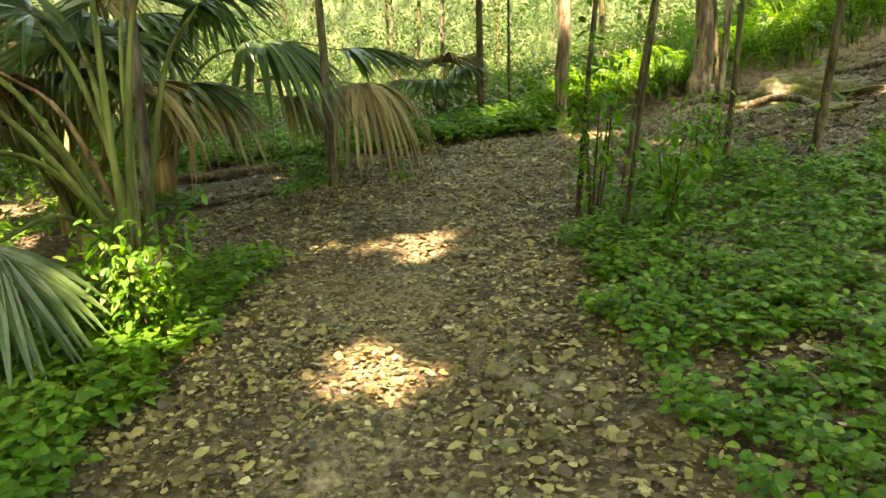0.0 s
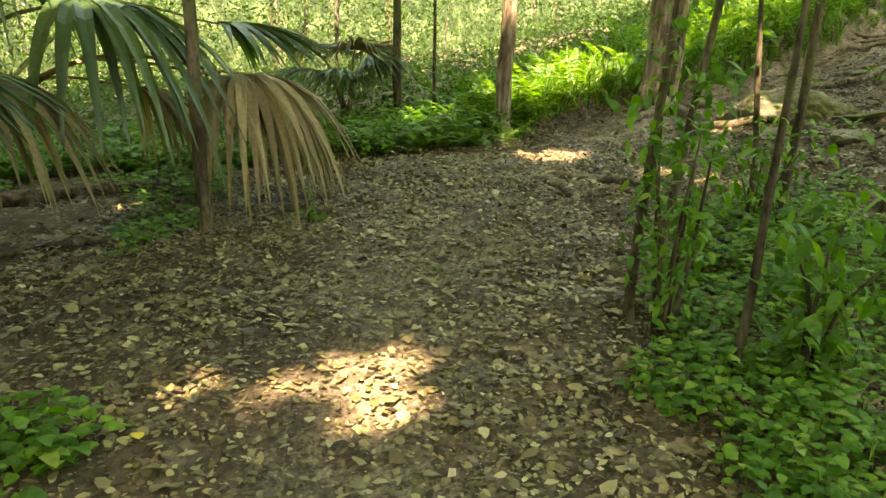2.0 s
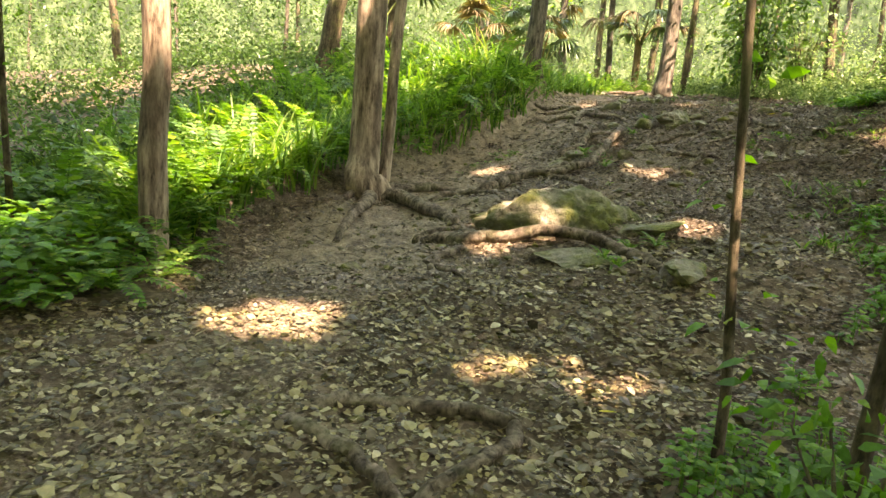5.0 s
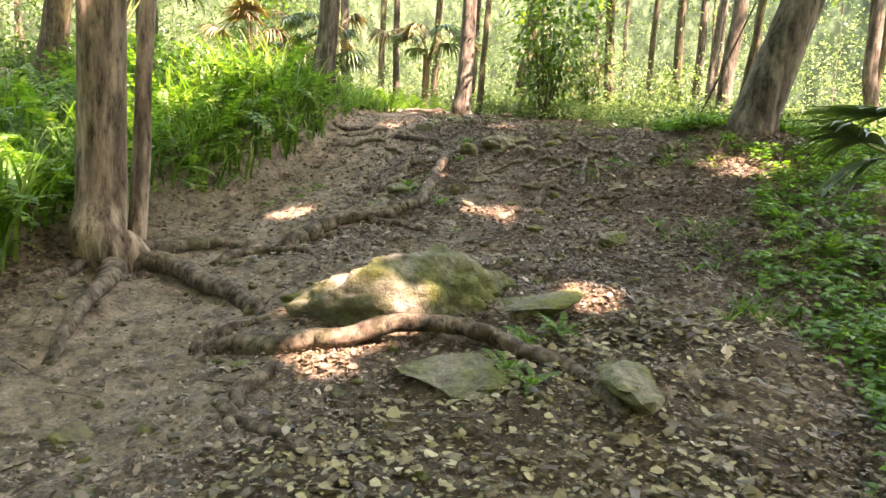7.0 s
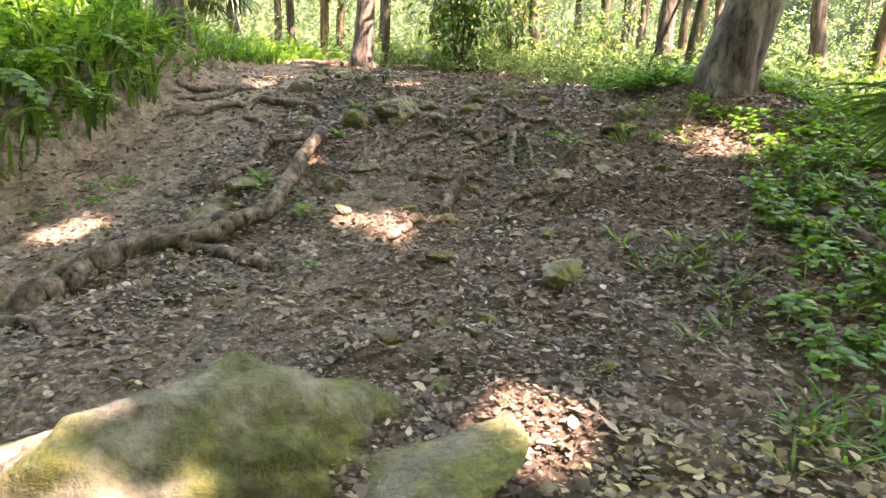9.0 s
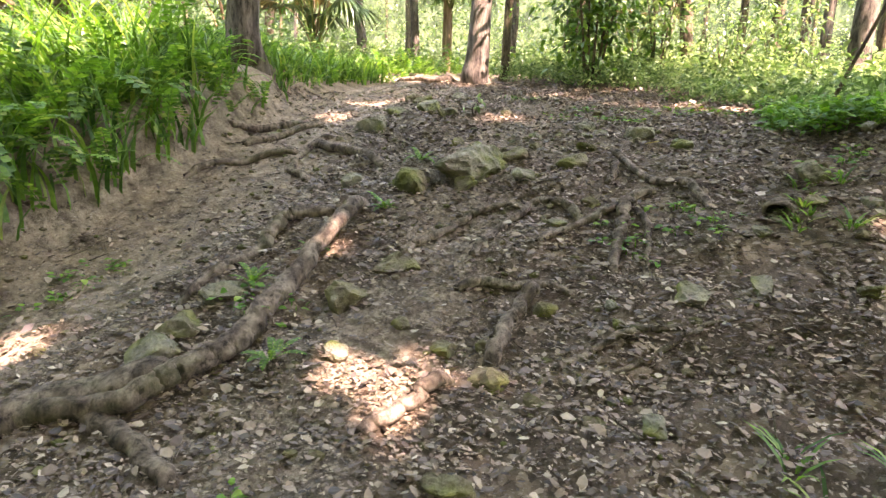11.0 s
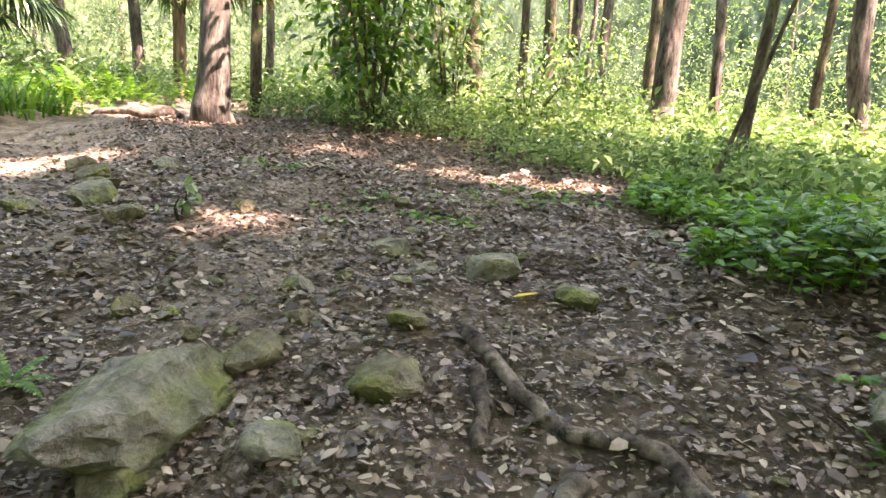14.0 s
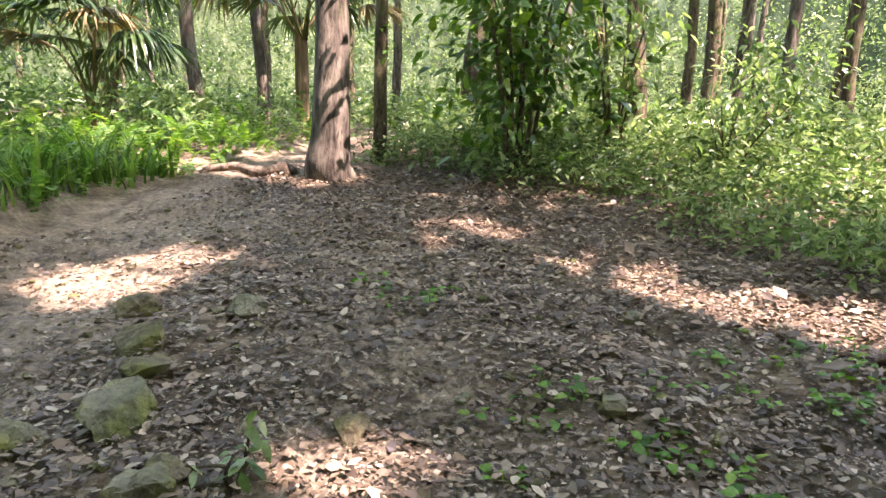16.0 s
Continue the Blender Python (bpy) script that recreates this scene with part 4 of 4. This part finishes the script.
for line, a, b in [([(8.5, 9.74), (8.7, 9.68), (8.91, 9.63), (9.15, 9.53), (9.3, 9.36)], 0.035, 0.03), ([(8.6, 9.35), (8.8, 9.36), (9.0, 9.33), (9.3, 9.3), (9.3, 9.1), (9.18, 8.95)], 0.028, 0.035),
                   ([(8.85, 9.1), (9.05, 8.98), (9.29, 8.86), (9.5, 8.77), (9.72, 8.7)], 0.026, 0.04), ([(10.3, 9.15), (10.05, 8.95), (9.85, 8.75), (9.78, 8.5), (9.5, 8.3)], 0.035, 0.03),
                   ([(9.5, 8.78), (9.28, 8.74), (9.05, 8.7), (8.75, 8.62)], 0.045, 0.035), ([(9.4, 8.7), (9.2, 8.58), (9.0, 8.52), (8.75, 8.47)], 0.024, 0.016), ([(8.33, 9.27), (8.45, 9.1), (8.52, 8.95), (8.55, 8.74)], 0.04, 0.028),
                   ([(8.5, 8.94), (8.3, 8.93), (8.12, 8.91), (7.9, 8.87)], 0.045, 0.04), ([(7.3, 9.07), (7.45, 9.02), (7.58, 8.98), (7.72, 8.95)], 0.04, 0.04), ([(8.0, 8.62), (8.12, 8.55), (8.25, 8.45), (8.38, 8.34), (8.42, 8.15)], 0.022, 0.02),
                   ([(7.95, 8.5), (8.1, 8.4), (8.3, 8.24), (8.47, 8.1), (8.6, 7.95)], 0.018, 0.014), ([(8.9, 12.1), (9.2, 12.0), (9.45, 11.9), (9.7, 11.6)], 0.04, 0.04), ([(9.8, 11.6), (9.75, 11.3), (9.7, 11.05), (9.5, 10.6)], 0.06, 0.04),
                   ([(9.75, 12.55), (10.0, 12.45), (10.35, 12.3), (10.7, 12.3)], 0.05, 0.04), ([(9.6, 12.2), (9.9, 12.1), (10.2, 12.08), (10.45, 12.02)], 0.045, 0.035), ([(9.2, 11.1), (9.35, 11.4), (9.7, 11.55), (10.0, 11.5)], 0.04, 0.035),
                   ([(14.9, 13.2), (14.75, 13.5), (14.8, 13.9), (14.6, 14.1)], 0.08, 0.04), ([(8.6, 6.55), (8.2, 6.4), (7.8, 6.2)], 0.05, 0.035), ([(10.05, 9.05), (9.9, 9.0), (9.75, 8.98)], 0.035, 0.03)]:
    root(line, a * 0.85, b * 0.85, lift=0.95)

for pts, r, lab in [([(-2.9, 6.9), (-2.2, 7.1), (-1.4, 7.0)], 0.05, "dark fallen branch under the palm"), ([(-1.6, 5.6), (-1.2, 6.0), (-1.0, 6.1)], 0.02, "bare stick on the leaf litter"), ([(-1.5, 2.6), (-1.15, 3.1), (-1.0, 3.3)], 0.02, "bare stick on the leaf litter"),
                    ([(-3.2, 8.6), (-2.2, 8.9), (-1.2, 8.7)], 0.09, "dark rotting log behind the palm"), ([(7.9, 7.4), (7.2, 7.6)], 0.012, "thin dead twig on leaf litter"), ([(2.9, 6.0), (3.6, 5.6), (4.2, 5.7)], 0.06, "mossy fallen branch in the herbs")]:
    ob = root(pts, r, r * 0.6, lab, 0.8)
    ob.name = "fallen_branch"
    tagged(ob, category="branch", group="fallen branches")


# ---- stones ----
def rock(x, y, r, label="weathered limestone block sunk in leaf litter", material=None, shape=(1.0, 0.85, 0.6), turn=None, sink=0.25, name="rock", facets=11, detail=3):
    seed = int(abs(x * 517 + y * 259) * 10) % 99999
    rng = np.random.default_rng(seed)
    bm = bmesh.new()
    bmesh.ops.create_icosphere(bm, subdivisions=detail, radius=1.0)
    cuts = [(Vector(rng.normal(size=3)).normalized(), rng.uniform(0.45, 0.8)) for _ in range(facets)]
    off = Vector(rng.uniform(-50, 50, 3))
    for v in bm.verts:
        c = v.co.copy()
        for nrm, d in cuts:
            over = c.dot(nrm) - d
            if over > 0:
                c -= nrm * over
        c *= 1 + 0.2 * noise.noise(c * 1.7 + off) + 0.12 * noise.noise(c * 4.5 + off) + 0.06 * noise.noise(c * 11 + off)
        v.co = Vector((c.x * shape[0], c.y * shape[1], c.z * shape[2])) * r
    me = bpy.data.meshes.new(name)
    bm.to_mesh(me)
    bm.free()
    me.materials.append(material or (STONE_MOSS if rng.uniform() < 0.45 else STONE))
    if r > 0.5:
        me.shade_smooth()
    ob = new(name, me)
    ob.matrix_world = pose(x, y, gz(x, y) + r * shape[2] * (0.5 - sink), rng.normal() * 9, rng.normal() * 9, rng.uniform(0, 360) if turn is None else turn)
    return tagged(ob, label=label, category="rock", group="" if name == "boulder" else "stones on the path")


rock(5.4, 8.92, 0.69, "large rounded boulder with yellow-green moss", STONE_MOSS, (1.08, 0.62, 0.5), -50, 0.68, "boulder", 3, 5)
rock(5.62, 8.14, 0.34, "low mossy stone beside the boulder", STONE_MOSS, (1.15, 0.75, 0.3), -40, 0.6)
rock(4.75, 8.15, 0.4, "flat earth-coloured slab under the arching root", STONE_MOSS, (1.15, 0.8, 0.3), -45, 0.85)
rock(4.98, 7.45, 0.36, "flat green mossy slab", STONE_MOSS, (1.1, 0.6, 0.3), 10, 0.45)
rock(7.28, 8.0, 0.2, "broken stone with dark moss", STONE_MOSS, (1.1, 0.7, 0.5), -40)
rock(9.72, 9.9, 0.42, "broad split limestone slab on the slope", STONE_MOSS, (1.1, 0.75, 0.42), -15, 0.6, facets=18, detail=4)
for x, y, r in [(7.28, 10.2, 0.17), (7.74, 10.3, 0.13), (7.97, 9.72, 0.17), (9.2, 10.13, 0.17), (9.35, 9.85, 0.12), (9.89, 9.28, 0.15), (10.8, 9.1, 0.17), (10.68, 8.72, 0.12), (9.94, 7.84, 0.15), (8.81, 7.95, 0.1), (8.64, 8.22, 0.11), (7.8, 8.81, 0.11),
                (7.89, 9.08, 0.08), (7.77, 8.36, 0.06), (7.83, 8.16, 0.08), (7.21, 8.66, 0.09), (10.29, 11.32, 0.2), (11.01, 11.18, 0.17), (8.85, 7.51, 0.08), (8.48, 8.55, 0.05), (7.63, 9.46, 0.08), (8.35, 8.46, 0.06)]:
    rock(x, y, r)
for x, y, r in [(9.13, 10.63, 0.12), (8.34, 9.67, 0.14), (9.58, 9.5, 0.1), (3.5, 9.45, 0.12), (3.68, 9.2, 0.06), (4.93, 10.2, 0.05), (4.92, 9.76, 0.08), (7.47, 10.3, 0.14), (10.9, 9.58, 0.11), (11.4, 11.5, 0.16), (11.77, 11.3, 0.12), (10.76, 10.82, 0.12),
                (9.94, 9.75, 0.11), (10.19, 9.7, 0.08), (10.24, 9.34, 0.1), (10.53, 9.66, 0.06), (11.48, 8.33, 0.1), (9.98, 10.0, 0.06), (10.09, 10.32, 0.08), (10.08, 10.17, 0.07), (11.69, 11.85, 0.14), (11.25, 11.3, 0.12), (10.81, 11.43, 0.11), (10.83, 10.83, 0.09)]:
    rock(x, y, r)
for x, y, r in [(12.15, 10.33, 0.04), (12.59, 9.31, 0.04), (12.53, 9.74, 0.06), (11.66, 9.92, 0.05), (0.35, 2.65, 0.08), (0.45, 2.45, 0.07), (0.25, 2.35, 0.09), (0.55, 2.75, 0.06), (0.3, 2.1, 0.06), (0.6, 2.5, 0.08), (0.15, 2.75, 0.06), (0.42, 2.9, 0.05), (0.1, 1.9, 0.05)]:
    rock(x, y, r, detail=2)
for x, y, r in [(0.5, 2.32, 0.06), (0.62, 2.2, 0.055), (0.36, 2.5, 0.06), (0.7, 2.36, 0.06), (0.28, 2.55, 0.045), (0.75, 2.6, 0.05), (0.45, 2.15, 0.065), (0.2, 2.2, 0.05)]:
    rock(x, y, r, "loose pale stone beside the path", STONE, sink=0.0, detail=2)


def small_stones():
    rng = np.random.default_rng(97)
    done = 0
    while done < 110:
        x, y = rng.uniform(3.0, 12.8), rng.uniform(7.2, 12.2)
        if value_noise(np.array(x * 0.8 + 3), np.array(y * 0.8)) < -0.05 or float(over_bank(np.array(x), np.array(y))) > -0.3:
            continue
        rock(x, y, 0.03 + 0.06 * rng.uniform() ** 2, "small broken stone in leaf litter", detail=2)
        done += 1


small_stones()


def twigs():
    rng = np.random.default_rng(98)
    chunk = []
    for k in range(700):
        x, y = rng.uniform(-2.5, 14), rng.uniform(0.5, 12.5)
        if float(near_path(np.array(x), np.array(y))) > 2.6:
            continue
        a, ln = rng.uniform(0, 6.28), rng.uniform(0.06, 0.4)
        px, py = x + np.cos(a) * ln * np.array([-0.5, 0, 0.5]), y + np.sin(a) * ln * np.array([-0.5, 0.08, 0.5])
        chunk.append(tube_data(np.stack([px, py, ground_z(px, py) + 0.018], 1), 0.004, 0.0025, 5, 0.1, k, 2))
    stuff("twigs", joined(chunk), ROOT, "thin dry twigs scattered on the forest floor", "twigs")


twigs()


def pebbles():
    rng = np.random.default_rng(91)
    bm = bmesh.new()
    bmesh.ops.create_icosphere(bm, subdivisions=1, radius=1.0)
    bv = np.array([v.co[:] for v in bm.verts])
    bf = np.array([[v.index for v in f.verts] for f in bm.faces])
    bm.free()
    n = 4200
    x, y = rng.uniform(-1.5, 13.5, n), rng.uniform(0.5, 13.5, n)
    k = (near_path(x, y) < 1.6) | (far_from(GULLY, x, y) < 0.9)
    x, y = x[k], y[k]
    chunk = []
    for px, py, pz in zip(x, y, ground_z(x, y)):
        r = 0.012 + 0.022 * rng.uniform() ** 2
        a = rng.uniform(0, 6.28)
        m = np.array([[math.cos(a), -math.sin(a), 0], [math.sin(a), math.cos(a), 0], [0, 0, 1]])
        chunk.append(((bv * (1 + rng.normal(size=(len(bv), 1)) * 0.15) * (1.2, 0.85, 0.6) * r) @ m.T + (px, py, pz + r * 0.2), bf))
    stuff("pebbles", joined(chunk), STONE, "small weathered stones in the soil", "pebbles")


pebbles()


# ---- fallen leaves ----
def litter(name, n, x0, x1, y0, y1, seed, size, material, keep, label, wide=0.55, thin=0.7, spread=0.4, simple=False):
    rng = np.random.default_rng(seed)
    x, y = rng.uniform(x0, x1, n), rng.uniform(y0, y1, n)
    bare = np.exp(-(far_from(GULLY, x, y) / 0.75) ** 4)
    k = keep(x, y) & (rng.uniform(0, 1, n) > bare * thin) & (value_noise(x * 1.9, y * 1.9) + rng.uniform(-0.5, 0.5, n) > -0.42)
    x, y = x[k], y[k]
    n = len(x)
    a = rng.uniform(0, 6.283, n)
    tilt = rng.normal(size=n) * 0.25
    along = np.stack([np.cos(a), np.sin(a), tilt], 1)
    up = np.array([0, 0, 1.0]) + rng.normal(size=(n, 3)) * 0.32
    ln = size * np.clip(np.exp(rng.normal(size=n) * spread - 0.05), 0.35, 2.4)
    p = np.stack([x, y, ground_z(x, y) + 0.006 + rng.uniform(0, 0.016, n) + np.maximum(-tilt, 0) * ln], 1)
    stuff(name, leaf_data(p, along, up, ln, ln * wide * rng.uniform(0.6, 1.35, n), 0.16, -0.1, simple), material, label, "leaf litter")


def lower_trail(x, y):
    return (near_path(x, y) < 2.6) & (y + 0.55 * x < 10.6 + 1.5 * value_noise(x, y))


def slope_floor(x, y):
    return (~lower_trail(x, y)) & (over_bank(x, y) < 0.1)


litter("fallen_leaves", 150000, -3.5, 7.5, -0.5, 11, 101, 0.033, LITTER_OLIVE, lower_trail, "olive and tan fallen leaves covering the path", 0.66, 0.4, 0.4)
litter("leaf_fragments", 170000, -3.5, 7.5, -0.5, 11, 104, 0.018, LITTER_OLIVE, lower_trail, "crumbled olive leaf fragments covering the path", 0.75, 0.6, 0.5, True)
litter("fallen_leaves", 150000, 2.2, 15.5, 6.0, 13.6, 102, 0.026, LITTER, slope_floor, "brown fallen leaves covering the slope", spread=0.5)
litter("leaf_fragments", 360000, 2.2, 15.5, 6.0, 13.6, 105, 0.017, LITTER, slope_floor, "crumbled brown leaf fragments covering the slope", 0.6, 0.65, 0.5, True)
litter("fallen_leaves", 60000, -6.0, 16.0, 0.0, 12.5, 103, 0.045, LITTER, lambda x, y: (near_path(x, y) > 1.6) & (over_bank(x, y) < 0.5), "brown fallen leaves under the herbs", simple=True)


def hollow(x, y):
    """A short rotten log end with a dark hollow."""
    m = pose(x, y, gz(x, y) + 0.03)
    ring = []
    for r, d in ((0.075, 0.22), (0.08, 0.0), (0.06, -0.01), (0.05, 0.2)):
        a = np.linspace(0, 2 * np.pi, 15)[:-1]
        k = r * (1 + 0.12 * np.sin(3 * a + d * 9))
        ring.append(np.stack([d * 0.92 + 0 * a, k * np.cos(a) + 0.1 * d, k * np.sin(a) * 0.85], 1))
    i, j = np.meshgrid(np.arange(3), np.arange(14), indexing="ij")
    q = np.stack([i * 14 + j, i * 14 + (j + 1) % 14, (i + 1) * 14 + (j + 1) % 14, (i + 1) * 14 + j], -1).reshape(-1, 4)
    q = np.concatenate([q[:, [0, 1, 2]], q[:, [0, 2, 3]]]).tolist() + [[42 + k for k in range(14)]]
    ob = new("hollow_log", raw_mesh("hollow_log", np.concatenate(ring), q, ROOT, True))
    ob.matrix_world = m
    tagged(ob, label="dark hollow end of a rotten log in the slope", category="log")


hollow(9.45, 7.97)


def single_leaf(x, y, size, material, label):
    v, f = leaf_data(np.zeros((1, 3)), np.array([[0.3, -1, 0.12]]), np.array([[0.1, 0, 1.0]]), size, size * 0.5, 0.1, -0.08)
    ob = new("fallen_leaf", raw_mesh("fallen_leaf", v, f, material))
    ob.location = (x, y, gz(x, y) + 0.025)
    tagged(ob, label=label, category="leaf", group="single leaves")


single_leaf(10.56, 8.98, 0.13, YELLOW, "bright yellow fallen leaf on brown litter")
single_leaf(-0.85, 4.6, 0.1, YELLOW, "yellow fallen leaf beside the path")
single_leaf(3.05, 6.98, 0.09, YELLOW, "yellow fallen leaf beside the root")

canopy()
